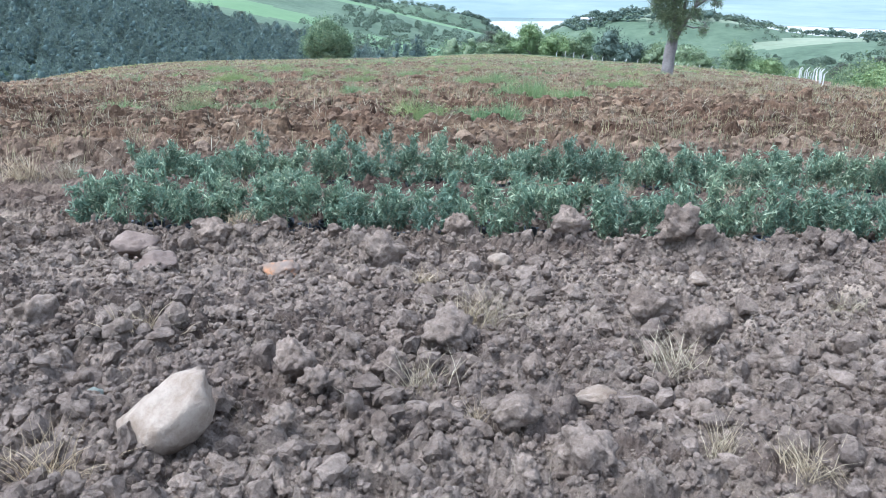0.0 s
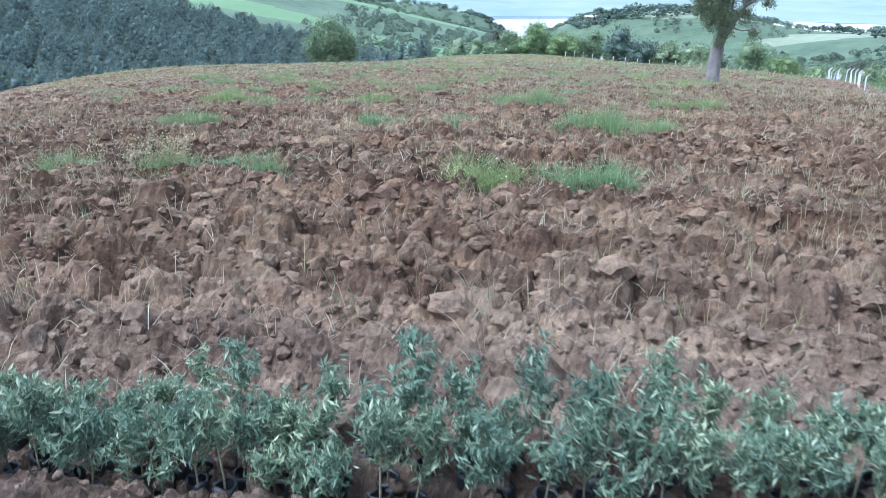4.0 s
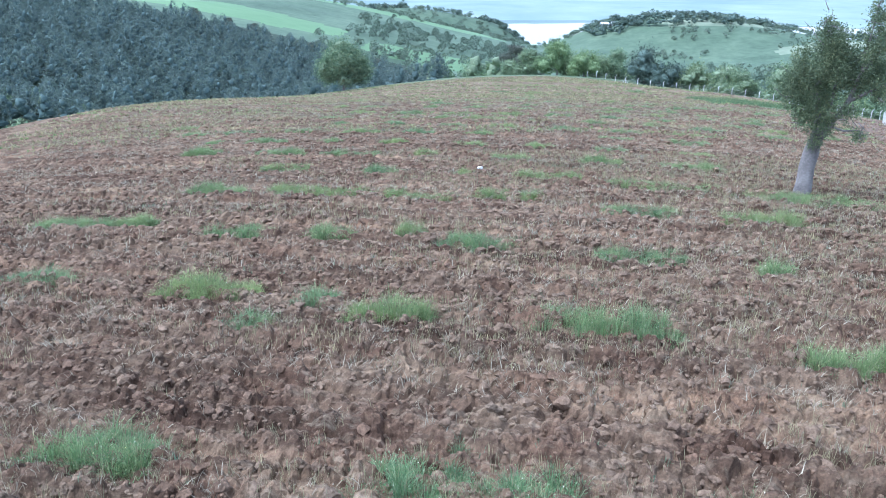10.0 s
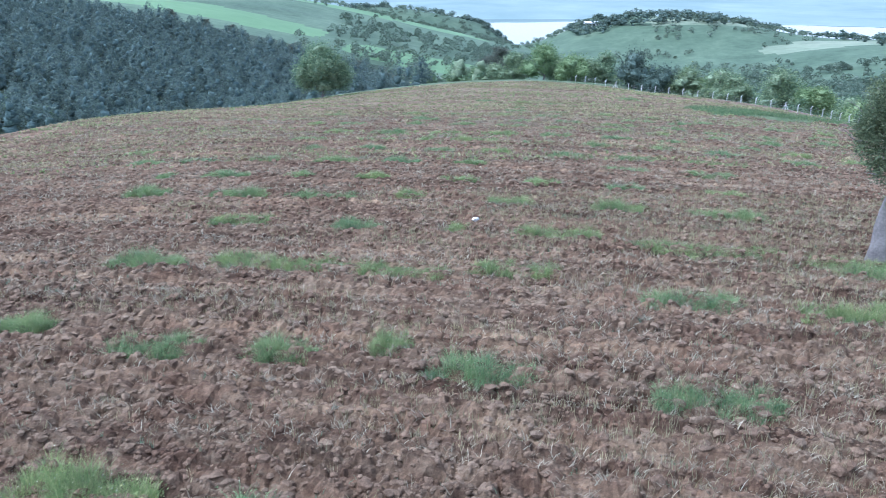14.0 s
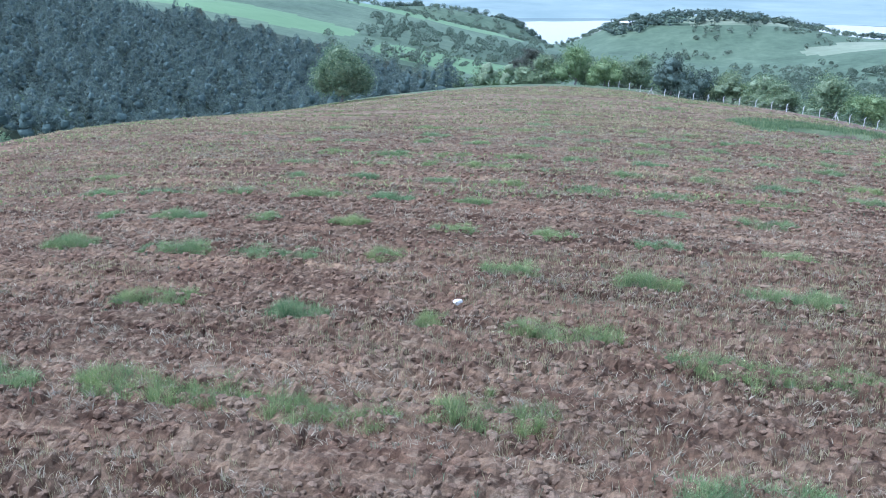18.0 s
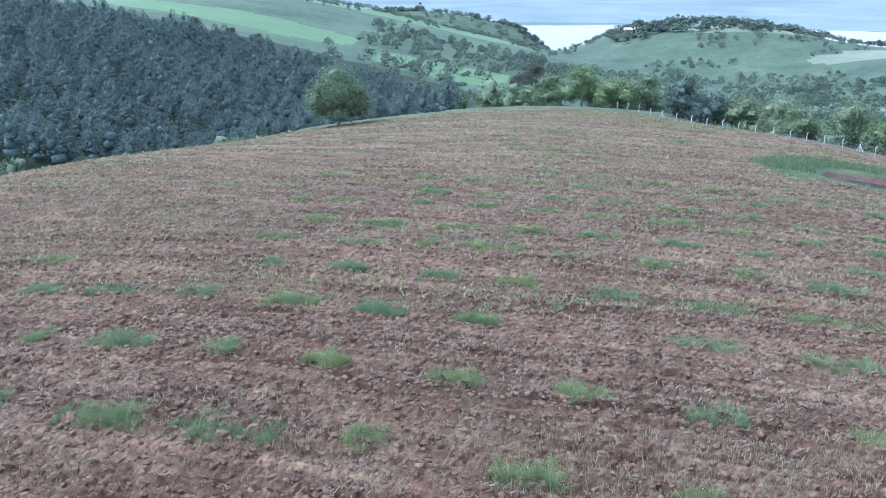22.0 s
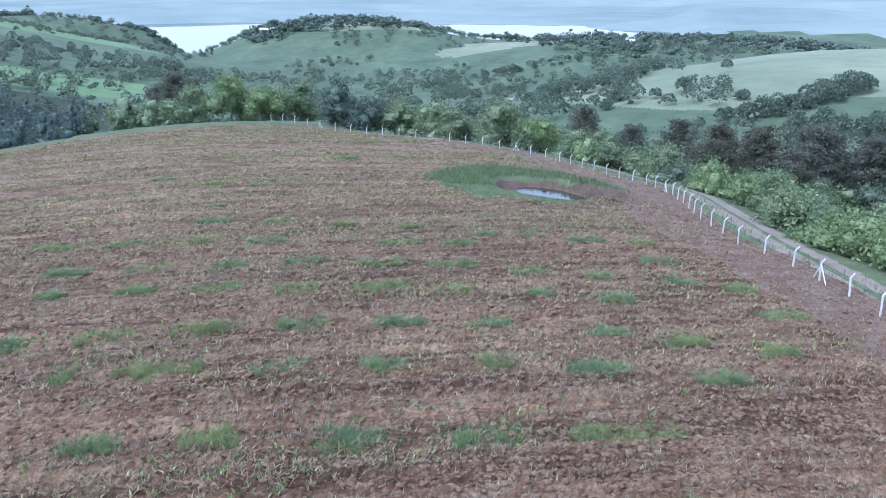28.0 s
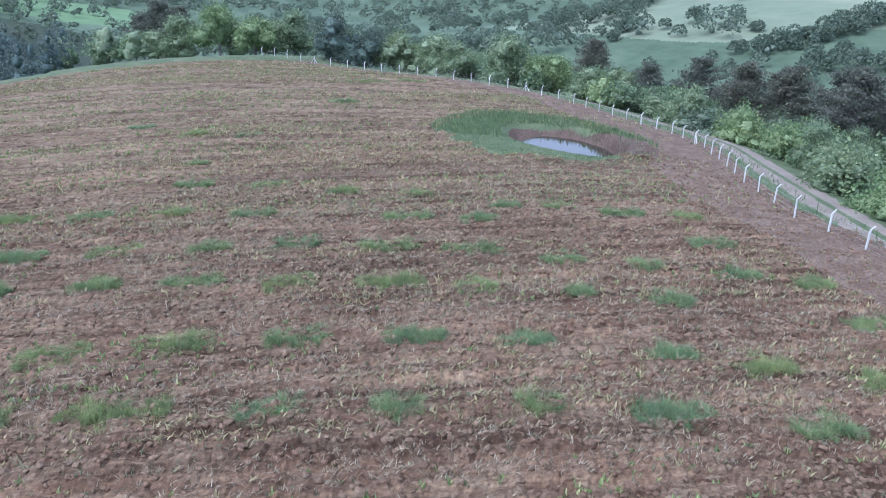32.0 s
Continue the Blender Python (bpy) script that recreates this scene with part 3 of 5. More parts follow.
def tube(points, radii, sides=7):
    """A tapered limb along a line of points."""
    p, r = np.array(points, float), np.array(radii, float)
    v, f = [], []
    for i in range(len(p)):
        d = p[min(i + 1, len(p) - 1)] - p[max(i - 1, 0)]
        d /= np.linalg.norm(d)
        x = np.cross(d, (0.13, 0.99, 0.05))
        x /= np.linalg.norm(x)
        y = np.cross(d, x)
        a = np.linspace(0, 2 * np.pi, sides, endpoint=False)
        v.append(p[i] + r[i] * (np.cos(a)[:, None] * x + np.sin(a)[:, None] * y) * (1 + 0.12 * RNG.normal(size=(sides, 1))))
    for i in range(len(p) - 1):
        for k in range(sides):
            a, b = i * sides + k, i * sides + (k + 1) % sides
            f += [(a, b, b + sides), (a, b + sides, a + sides)]
    return np.concatenate(v), np.array(f)


def join(pieces):
    v, f, o = [], [], 0
    for pv, pf in pieces:
        v.append(pv), f.append(np.asarray(pf) + o)
        o += len(pv)
    return np.concatenate(v), np.concatenate(f)


def ball(sub):
    bm = bmesh.new()
    bmesh.ops.create_icosphere(bm, subdivisions=sub, radius=1)
    v = np.array([x.co for x in bm.verts])
    f = np.array([[x.index for x in p.verts] for p in bm.faces])
    bm.free()
    return v, f


def rock(seed, sub=3, rough=0.28, cuts=6, squash=0.7):
    """A stone or clod: a ball cut by a few planes and roughened. About 2 across, resting on z = 0."""
    r = np.random.default_rng(seed)
    v, f = ball(sub)
    for _ in range(cuts):
        d = r.normal(size=3)
        d /= np.linalg.norm(d)
        h = r.uniform(0.55, 0.85)
        over = (v @ d - h).clip(0)
        v = v - over[:, None] * d * 0.92
    for scale, amp in ((1.6, rough), (4.0, rough * 0.62), (9, rough * 0.3)):
        v = v * (1 + np.array([amp * noise.noise(Vector(q) * scale + Vector((seed * 3.1, 0, 0))) for q in v]))[:, None]
    v = v * np.array([1, r.uniform(0.7, 0.95), squash])
    v[:, 2] -= v[:, 2].min() + 0.12
    return v, f


def spots(n, x0, x1, y0, y1, keep=None):
    p = np.stack([RNG.uniform(x0, x1, n), RNG.uniform(y0, y1, n)], 1)
    return p if keep is None else p[keep(p[:, 0], p[:, 1])]


def top_of(x, y):
    """The ground with its clods."""
    x, y = np.atleast_1d(np.asarray(x, float)), np.atleast_1d(np.asarray(y, float))
    return land(x, y) + clods(x, y)


def lie_on(x, y, turn=0.0, scale=(1, 1, 1), sink=0.0):
    """A pose on the ground, tilted as the land is."""
    z, e = land_at(x, y), 0.8
    nx, ny = (land_at(x - e, y) - land_at(x + e, y)) / (2 * e), (land_at(x, y - e) - land_at(x, y + e)) / (2 * e)
    q = Vector((0, 0, 1)).rotation_difference(Vector((nx, ny, 1)).normalized()).to_matrix().to_4x4()
    return Matrix.Translation((x, y, z - sink)) @ q @ Matrix.Rotation(turn, 4, "Z") @ Matrix.Diagonal((*scale, 1))


# ---- stones at the foot of the field ----
def stone(name, label, seed, x, y, width, material, squash=0.7, turn=0.0, rough=0.26, cuts=9, wedge=0.0):
    v, f = rock(seed, 4, rough, cuts, squash)
    v[:, 2] *= 1 + wedge * v[:, 0]
    v[:, 0] += 0.8 * wedge * v[:, 2]
    me = build(name, v * width / 2, f, [material], flat=False)
    ob = tagged(new(name, me), label, "stone")
    ob.matrix_basis = pose(x, y, float(land_at(x, y)) + 0.03 - 0.06 * width, 0, 0, turn)
    return ob


stone("boulder", "large pale buff fieldstone half sunk in earth", 36, -1.14, 3.22, 0.46, STONE, 0.8, 0, 0.15, 10, 0.38)
stone("fieldstone", "rounded brown stone lying on dry earth", 5, -2.38, 6.85, 0.46, STONE_GREY, 0.55, 10)
stone("fieldstone", "brown rounded stone beside a larger one", 6, -2.02, 6.25, 0.33, STONE_GREY, 0.6, 50)
stone("fieldstone", "flat stone with an orange broken face", 7, -1.03, 6.08, 0.30, STONE_RUST, 0.5, 0)
stone("fieldstone", "small pale wedge-shaped stone on dry earth", 8, 0.64, 6.12, 0.20, STONE, 0.95, 30)
stone("fieldstone", "pale grey flat stone before a hole", 9, 2.05, 5.70, 0.20, STONE, 0.6, 70)
stone("fieldstone", "pale smooth stone half buried among clods", 10, 0.86, 3.55, 0.22, STONE, 0.55, 15)
stone("fieldstone", "small green lichened stone among clods", 11, -1.57, 3.72, 0.14, STONE_GREEN, 0.6, 0)
stone("white_stone", "single white stone lying on the ploughed field", 12, 1.37, 71.3, 0.45, WHITE_STONE, 0.6, 20)
stone("plastic_scrap", "crumpled dark blue plastic scrap on bare soil", 13, -6.77, 42.9, 0.34, BLUEFILM, 0.5, 40, 0.5, 3)

# ---- loose clods ----
CLOD_SHAPES = [rock(20 + k, 4 if k < 6 else 3, 0.44, 8, 0.82) for k in range(12)]
CLOD_MESHES = [build("earth_clod", v * 0.5, f, [CLOD], flat=False) for v, f in CLOD_SHAPES]
# the larger ones, one by one: x, y, width
for k, (x, y, w) in enumerate([(-0.62, 3.92, 0.27), (-0.5, 3.7, 0.18), (-0.32, 3.2, 0.19), (-0.15, 3.22, 0.18), (0.44, 3.3, 0.22), (0.69, 2.95, 0.25), (0.6, 3.9, 0.16), (-0.15, 3.95, 0.18), (1.43, 4.75, 0.28), (1.84, 3.82, 0.2), (0.2, 4.45, 0.32), (-2.36, 4.9, 0.32), (1.6, 4.25, 0.26), (-0.6, 3.28, 0.17), (2.14, 6.5, 0.4), (-0.29, 6.15, 0.36), (0.68, 5.7, 0.13), (-1.75, 7.0, 0.3), (0.35, 6.9, 0.3), (1.3, 6.6, 0.34)]):
    ob = part("earth_clod", CLOD_MESHES[k % 6], ground, "large dry brown earth clod" if k == 0 else "")
    ob.matrix_basis = pose(x, y, float(top_of(x, y)[0]) - 0.07 * w, RNG.uniform(-12, 12), RNG.uniform(-12, 12), RNG.uniform(0, 360)) @ Matrix.Scale(w, 4)
near = spots(600, -3.6, 4.2, 2.3, 7.0)
near = near[:250]
zs = top_of(near[:, 0], near[:, 1])
for k, (x, y) in enumerate(near):
    w = 0.07 + 0.10 * RNG.random() ** 2
    ob = part("earth_clod", CLOD_MESHES[k % 12], ground)
    ob.matrix_basis = pose(x, y, zs[k] - 0.12 * w, RNG.uniform(-25, 25), RNG.uniform(-25, 25), RNG.uniform(0, 360)) @ Matrix.Scale(w, 4)


def many(shapes, at, width, sink=0.1):
    """One mesh of many small rocks."""
    out = []
    z = top_of(at[:, 0], at[:, 1])
    kind = RNG.integers(0, len(shapes), len(at))
    for k, (v, f) in enumerate(shapes):
        m = kind == k
        n = int(m.sum())
        a, s = RNG.uniform(0, 6.28, n), width[m]
        c, sn = np.cos(a)[:, None], np.sin(a)[:, None]
        q = v[None] * (s * 0.5)[:, None, None] * RNG.uniform(0.75, 1.25, (n, 1, 3))
        x = q[..., 0] * c - q[..., 1] * sn + at[m, 0][:, None]
        y = q[..., 0] * sn + q[..., 1] * c + at[m, 1][:, None]
        zz = q[..., 2] + (z[m] - sink * s)[:, None]
        out.append((np.stack([x, y, zz], -1).reshape(-1, 3), (np.arange(n)[:, None, None] * len(v) + f).reshape(-1, 3)))
    return join(out)


def topped(shape):
    """The shape without its buried underside."""
    v, f = shape
    f = f[v[f][:, :, 2].max(1) > 0.08]
    used = np.unique(f)
    place = np.full(len(v), -1)
    place[used] = np.arange(len(used))
    return v[used], place[f]


SMALL = [rock(60 + k, 2, 0.42, 7, 0.86) for k in range(5)]
TINY = [rock(70 + k, 1, 0.3, 3, 0.85) for k in range(5)]
in_heaps = lambda x, y: vnoise(x * 1.5, y * 1.1, 341) + 0.4 * RNG.random(len(x)) > 0.68
p = np.concatenate([spots(4000, -5.5, 6.0, 2.2, 13.0, in_heaps), spots(6500, -3.6, 4.2, 2.2, 7.2, in_heaps)])
v, f = many([topped(s) for s in SMALL], p, 0.03 + 0.13 * RNG.random(len(p)) ** 3, 0.16)
tagged(part("loose_clods", build("loose_clods", v, f, [CLOD]), ground), "small dry earth clods", kind="stuff")
p = spots(48000, -4.0, 4.6, 2.2, 9.0)
v, f = many([topped(q) for q in TINY], p, 0.012 + 0.05 * RNG.random(len(p)) ** 2.4)
tagged(part("earth_crumbs", build("earth_crumbs", v, f, [CLOD]), ground), "fine dry earth crumbs", kind="stuff")
def turned_up(x, y):
    """More clods on the crests of the furrows than between them."""
    crest = 0.5 + 0.5 * np.sin((y + 0.3 * x + 0.5 * vnoise(x * 0.3, y * 0.3, 12)) * 2 * np.pi / 1.15)
    return (np.abs(x - 0.09 * y) < 3.5 + 0.46 * y) & (tilled(x, y) > 0.5) & (RNG.random(len(x)) < (0.45 + 0.55 * crest) * (1 - 0.9 * smooth(y, 125, 178)))


CHUNKS = [topped(rock(80 + k, 2, 0.5, 8, 0.7)) for k in range(8)]
LUMPS = [topped(rock(90 + k, 1, 0.25, 5, 0.62)) for k in range(8)]
p = spots(17000, -22, 25, 11.5, 44, turned_up)
v1, f1 = many(CHUNKS, p, 0.12 + 0.28 * RNG.random(len(p)) ** 2.0, 0.46)
p = spots(60000, -20, 22, 11.5, 48, turned_up)
v3, f3 = many(LUMPS, p, 0.05 + 0.13 * RNG.random(len(p)) ** 2.0, 0.25)
p = np.concatenate([spots(82000, -32, 48, 41, 95, turned_up), spots(105000, -50, 66, 90, 170, turned_up)])
v2, f2 = many(LUMPS, p, (0.12 + 0.32 * RNG.random(len(p)) ** 2.0) * (1 + 0.2 * smooth(p[:, 1], 60, 110) - 0.4 * smooth(p[:, 1], 115, 180)), 0.3)
v, f = join([(v1, f1), (v2, f2), (v3, f3)])
tagged(part("ploughed_clods", build("ploughed_clods", v, f, [CLOD]), ground), "broken reddish clods turned up by the plough", kind="stuff")


# ---- straw and dry stalks ----
def straw_tuft(n, spread, long):
    base = np.stack([RNG.normal(0, spread * 0.4, n), RNG.normal(0, spread * 0.25, n), np.full(n, 0.0)], 1)
    a = RNG.uniform(0, 6.28, n)
    lean = np.stack([np.cos(a), 0.5 * np.sin(a)], 1) * RNG.uniform(0.9, 0.995, (n, 1))
    return blades(base, RNG.uniform(0.3, 1, n) * long, RNG.uniform(0.003, 0.006, n), lean, 0.9)


STRAW_MESHES = [build("straw_tuft", *straw_tuft(int(110 + 40 * k), 0.16 + 0.03 * k, 0.22 + 0.04 * k), [STRAW]) for k in range(4)]
for k, (x, y, s) in enumerate([(-1.57, 4.64, 1.3), (0.01, 3.85, 1.2), (1.37, 4.02, 1.0), (0.4, 4.88, 1.0), (2.72, 4.89, 0.9), (-1.58, 7.2, 0.9), (1.72, 7.0, 0.9), (3.11, 7.0, 0.8), (-0.45, 7.05, 0.9), (0.29, 3.39, 0.7), (1.54, 2.85, 0.7), (-1.48, 2.95, 0.9), (0.05, 5.7, 0.7), (1.27, 3.05, 0.7), (-4.79, 11.5, 1.5), (-5.0, 10.6, 1.6), (4.65, 9.3, 2.2), (1.44, 9.3, 1.2), (3.54, 9.1, 1.3), (-1.82, 9.2, 1.3), (1.19, 8.9, 1.2), (2.3, 9.0, 1.3)]):
    ob = tagged(new("straw_tuft", STRAW_MESHES[k % 4]), "tuft of bleached dry straw lying on the soil", "straw", "straw tufts on the soil")
    ob.matrix_basis = pose(x, y, float(top_of(x, y)[0]) - 0.01, 0, 0, 47 * k) @ Matrix.Scale(s, 4)


def strewn(n, region, size, wide, lean_lo, lean_hi, keep=None):
    p = spots(n, *region, keep)
    q = np.repeat(p, 5, 0) + RNG.normal(0, size * 0.22, (len(p) * 5, 2))
    base = np.c_[q, top_of(q[:, 0], q[:, 1]) - 0.01]
    m = len(q)
    a = RNG.uniform(0, 6.28, m)
    lean = np.stack([np.cos(a), (0.5 if lean_hi > 0.9 else 1.0) * np.sin(a)], 1) * RNG.uniform(lean_lo, lean_hi, (m, 1))
    grow = np.clip(0.35 + base[:, 1] / 45, 0.4, 2.2) if wide < 0.03 else 1 + base[:, 1] / 110
    return blades(base, RNG.uniform(0.4, 1, m) * size, wide * grow * RNG.uniform(0.7, 1.3, m), lean, 0.8)


def in_field(dens):
    def keep(x, y):
        return (tilled(x, y) > 0.5) & (RNG.random(len(x)) < dens(x, y) * np.where(headland(x, y), 0.15, 1.0)) & (np.abs(x - 0.1 * y) < 6 + 0.5 * y)
    return keep


v, f = strewn(1500, (-4.5, 5.5, 2.2, 9.0), 0.16, 0.003, 0.6, 0.98)
tagged(new("strewn_straw", build("strewn_straw", v, f, [STRAW])), "short dry stalks strewn over the soil", "straw", kind="stuff")
v, f = strewn(125000, (-45, 70, 11, 150), 0.34, 0.016, 0.82, 0.99, in_field(lambda x, y: np.clip(vnoise(x * 0.09, (y + 0.28 * x) * 0.75, 301) * 4.2 - 1.6 + 0.010 * x, 0.05, 1) * np.clip(0.45 + y / 80, 0.3, 1)))
tagged(new("dry_stubble", build("dry_stubble", v, f, [STRAW])), "bleached stubble standing between the clods", "stubble", kind="stuff")
v, f = strewn(15000, (-45, 70, 11, 150), 0.24, 0.014, 0.1, 0.6, in_field(lambda x, y: np.clip(vnoise(x * 0.12, (y + 0.3 * x) * 0.45, 311) * 2.8 - 1.1 + 0.016 * x, 0.03, 0.9)))
tagged(new("low_weeds", build("low_weeds", v, f, [BLUEBLADE])), "thin grey-green weeds coming up in the field", "weeds", kind="stuff")
v, f = strewn(30000, (-60, 85, 95, 262), 0.34, 0.05, 0.2, 0.8, in_field(lambda x, y: np.clip(vnoise(x * 0.04, (y + 0.28 * x) * 0.26, 321) * 4.5 - 2.3 + 0.008 * (y - 150), 0.01, 1)))
tagged(new("far_weeds", build("far_weeds", v, f, [BLADE])), "low green weeds in streaks along the furrows", "weeds", kind="stuff")
v, f = strewn(70000, (-60, 85, 95, 262), 0.40, 0.05, 0.75, 0.99, in_field(lambda x, y: np.clip(vnoise(x * 0.045, (y + 0.28 * x) * 0.3, 331) * 4.5 - 1.9, 0.06, 1)))
tagged(new("far_stubble", build("far_stubble", v, f, [DRYGRASS])), "pale stubble in streaks along the furrows", "stubble", kind="stuff")


def thin_growth(x, y):
    return np.clip(vnoise(x * 0.13, (y + 0.3 * x) * 0.3, 351) * 2.8 - 0.8 + 0.05 * x, 0.06, 1)


v, f = strewn(36000, (-22, 40, 12.5, 80), 0.36, 0.011, 0.05, 0.55, in_field(thin_growth))
tagged(new("thin_grass", build("thin_grass", v, f, [DRYGRASS])), "thin yellow-green grass coming up between clods", "grass", kind="stuff")


# ---- green clumps that the plough left ----
def clump(length, seed):
    """Blades with small leaves, dry stalks and flowers of a clump as long as given, along x: many tufts that lean apart."""
    global RNG
    RNG = np.random.default_rng(seed)
    tufts = int(17 * length ** 0.9) + 8
    u = RNG.uniform(-1, 1, tufts)
    middle = np.stack([u * length / 2, RNG.normal(0, 0.24 + 0.05 * length ** 0.5, tufts)], 1)
    grown = RNG.uniform(0.5, 1.15, tufts) * (1 - 0.45 * np.abs(u) ** 3) * (0.55 + 0.7 * vnoise(u * 2.5 + seed, 0 * u, seed))
    n = 92
    spread = RNG.uniform(0.05, 0.17, tufts)
    off = RNG.normal(0, 1, (tufts, n, 2)) * spread[:, None, None]
    base = np.concatenate([middle[:, None] + off, np.full((tufts, n, 1), -0.03)], 2).reshape(-1, 3)
    m = len(base)
    lean = np.clip(off / spread[:, None, None] * 0.34, -0.7, 0.7).reshape(-1, 2) + RNG.normal(0, 0.16, (m, 2)) + np.array([0.08, 0.0])
    lean *= (0.93 / np.maximum(np.hypot(*lean.T), 0.93))[:, None]
    high = np.repeat(grown, n) * RNG.uniform(0.28, 0.72, m)
    k = RNG.random(m) < 0.86
    green = blades(base[k], high[k], RNG.uniform(0.009, 0.017, k.sum()), lean[k])
    dry = blades(base[~k], high[~k] * 1.3, RNG.uniform(0.004, 0.007, (~k).sum()), lean[~k])
    t = RNG.uniform(0.25, 1.0, (m, 1))
    lv = (base + np.c_[lean, np.sqrt(1 - (lean ** 2).sum(1))] * high[:, None] * t + RNG.normal(0, 0.02, (m, 3)))[RNG.random(m) < 0.75]
    green = join([green, leaves(lv, RNG.uniform(0.025, 0.06, len(lv)), 0.45)])
    head = RNG.random(m) < 0.018
    top = base[head] + np.c_[lean[head] * high[head, None], high[head] * 0.97]
    return green, dry, leaves(top, 0.024, 0.9)


CLUMPS = [
    [(1.6, 19.1, 1.6), (0.2, 19.5, 1.6), (-4.0, 20.9, 1.3), (-5.4, 21.2, 1.5), (-7.6, 21.6, 0.7), (4.0, 27.4, 3.2), (-1.3, 29.9, 4.2), (-8.1, 31.7, 2.6), (8.6, 35.6, 2.8), (3.0, 38.8, 3.8), (-6.9, 39.5, 0.8), (-3.0, 40.3, 2.5), (-5.3, 41.7, 0.9), (-8.9, 42.7, 3.3), (10.1, 44.7, 0.9), (-15.2, 44.8, 2.5), (5.9, 46.7, 3.2), (-0.0, 48.8, 3.2), (-5.9, 50.9, 1.9), (-2.7, 51.2, 1.1), (-10.1, 51.8, 2.4), (13.2, 53.6, 3.8), (-18.0, 54.6, 3.4), (-15.2, 54.6, 1.9), (8.0, 55.4, 3.6), (18.0, 58.7, 6.1)],
    [(2.1, 59.8, 4.0), (-2.9, 60.4, 5.0), (-8.1, 62.1, 5.7), (-13.7, 62.9, 3.3), (11.1, 63.0, 6.5), (17.5, 60.9, 7.2), (5.0, 66.9, 4.5), (0.3, 68.2, 1.1), (-4.9, 69.5, 2.2), (15.3, 71.5, 4.1), (-11.2, 71.8, 3.3), (9.7, 73.5, 3.0), (3.9, 75.9, 2.8), (-2.2, 78.6, 1.6), (18.0, 79.1, 2.4), (-7.9, 79.5, 4.7), (11.9, 80.9, 2.5), (-13.2, 81.1, 3.9), (6.8, 83.0, 2.2), (-19.7, 83.2, 3.2), (1.3, 84.8, 2.5), (-4.9, 87.2, 2.2), (19.6, 87.3, 4.1), (-10.4, 89.2, 1.9), (14.0, 89.4, 3.6), (-16.1, 90.5, 3.6), (-21.1, 91.8, 1.2)],
    [(2.4, 93.3, 2.7), (22.4, 93.5, 5.0), (-3.0, 94.7, 3.2), (16.6, 95.9, 3.2), (-8.4, 97.0, 3.4), (31.2, 97.6, 2.9), (11.1, 98.0, 3.0), (-14.6, 99.6, 2.6), (37.2, 100.0, 2.7), (-20.5, 100.6, 3.3), (25.9, 100.7, 3.4), (5.4, 100.8, 2.5), (-25.5, 101.4, 3.0), (0.4, 102.7, 2.4), (33.0, 103.1, 2.9), (21.1, 103.7, 2.0), (-6.1, 104.9, 2.9), (43.1, 105.1, 3.4), (29.5, 105.7, 2.4), (15.4, 105.8, 2.3), (-11.6, 106.7, 2.0), (10.1, 107.9, 2.9), (23.7, 109.8, 2.7), (-28.5, 110.1, 3.1), (4.0, 110.5, 4.7), (44.8, 111.3, 2.4)],
    [(34.3, 111.6, 2.3), (-0.8, 112.1, 1.3), (18.7, 112.3, 3.2), (-6.1, 112.5, 4.4), (41.2, 114.0, 2.9), (13.0, 114.7, 3.7), (30.1, 114.7, 1.6), (-12.8, 115.1, 3.2), (7.3, 116.8, 3.8), (36.8, 117.3, 2.1), (24.8, 117.7, 2.3), (1.6, 118.0, 3.4), (-4.6, 119.4, 4.1), (44.3, 120.0, 3.5), (20.2, 120.3, 4.1), (32.2, 120.5, 2.9), (-10.3, 121.7, 3.2), (14.7, 122.7, 3.2), (27.6, 124.2, 3.9), (9.2, 125.3, 4.0), (46.9, 126.4, 2.8), (22.4, 127.0, 4.4), (3.9, 127.6, 2.9), (42.7, 128.7, 3.8), (-1.7, 129.2, 1.8), (16.9, 130.1, 3.7)],
    [(31.2, 130.9, 2.9), (-9.5, 131.2, 3.4), (11.3, 131.9, 2.9), (38.9, 132.0, 2.4), (-14.0, 132.4, 2.0), (26.3, 133.2, 4.0), (34.9, 133.8, 2.6), (5.4, 134.0, 3.4), (-0.6, 135.5, 3.5), (15.7, 139.0, 3.7), (29.6, 139.7, 2.9), (-17.6, 141.6, 3.4), (10.0, 142.2, 2.9), (-23.6, 142.5, 2.3), (24.2, 143.0, 2.5), (4.2, 144.1, 3.2), (-1.6, 146.3, 3.3), (19.1, 148.1, 3.1), (-13.4, 149.4, 3.7), (12.8, 151.4, 3.8), (14.5, 161.4, 2.4), (22.7, 176.0, 3.2), (17.1, 180.6, 2.9), (11.5, 189.4, 3.9), (41.6, 199.5, 4.5), (53.9, 223.4, 8.6)],
    [(62.6, 224.0, 5.5)],
]
CLUMP_KINDS = {}
for k, size in enumerate((0.8, 1.4, 2.0, 2.6, 3.2, 4.0, 5.2, 9.0)):
    for alt in (0, 1):
        g, d, w = clump(size, 400 + 2 * k + alt)
        CLUMP_KINDS[size, alt] = (build("blades", *g, [BLADE]), build("dry_stalks", *d, [DRYGRASS]), build("flowers", *w, [FLOWER]))
RNG = np.random.default_rng(99)
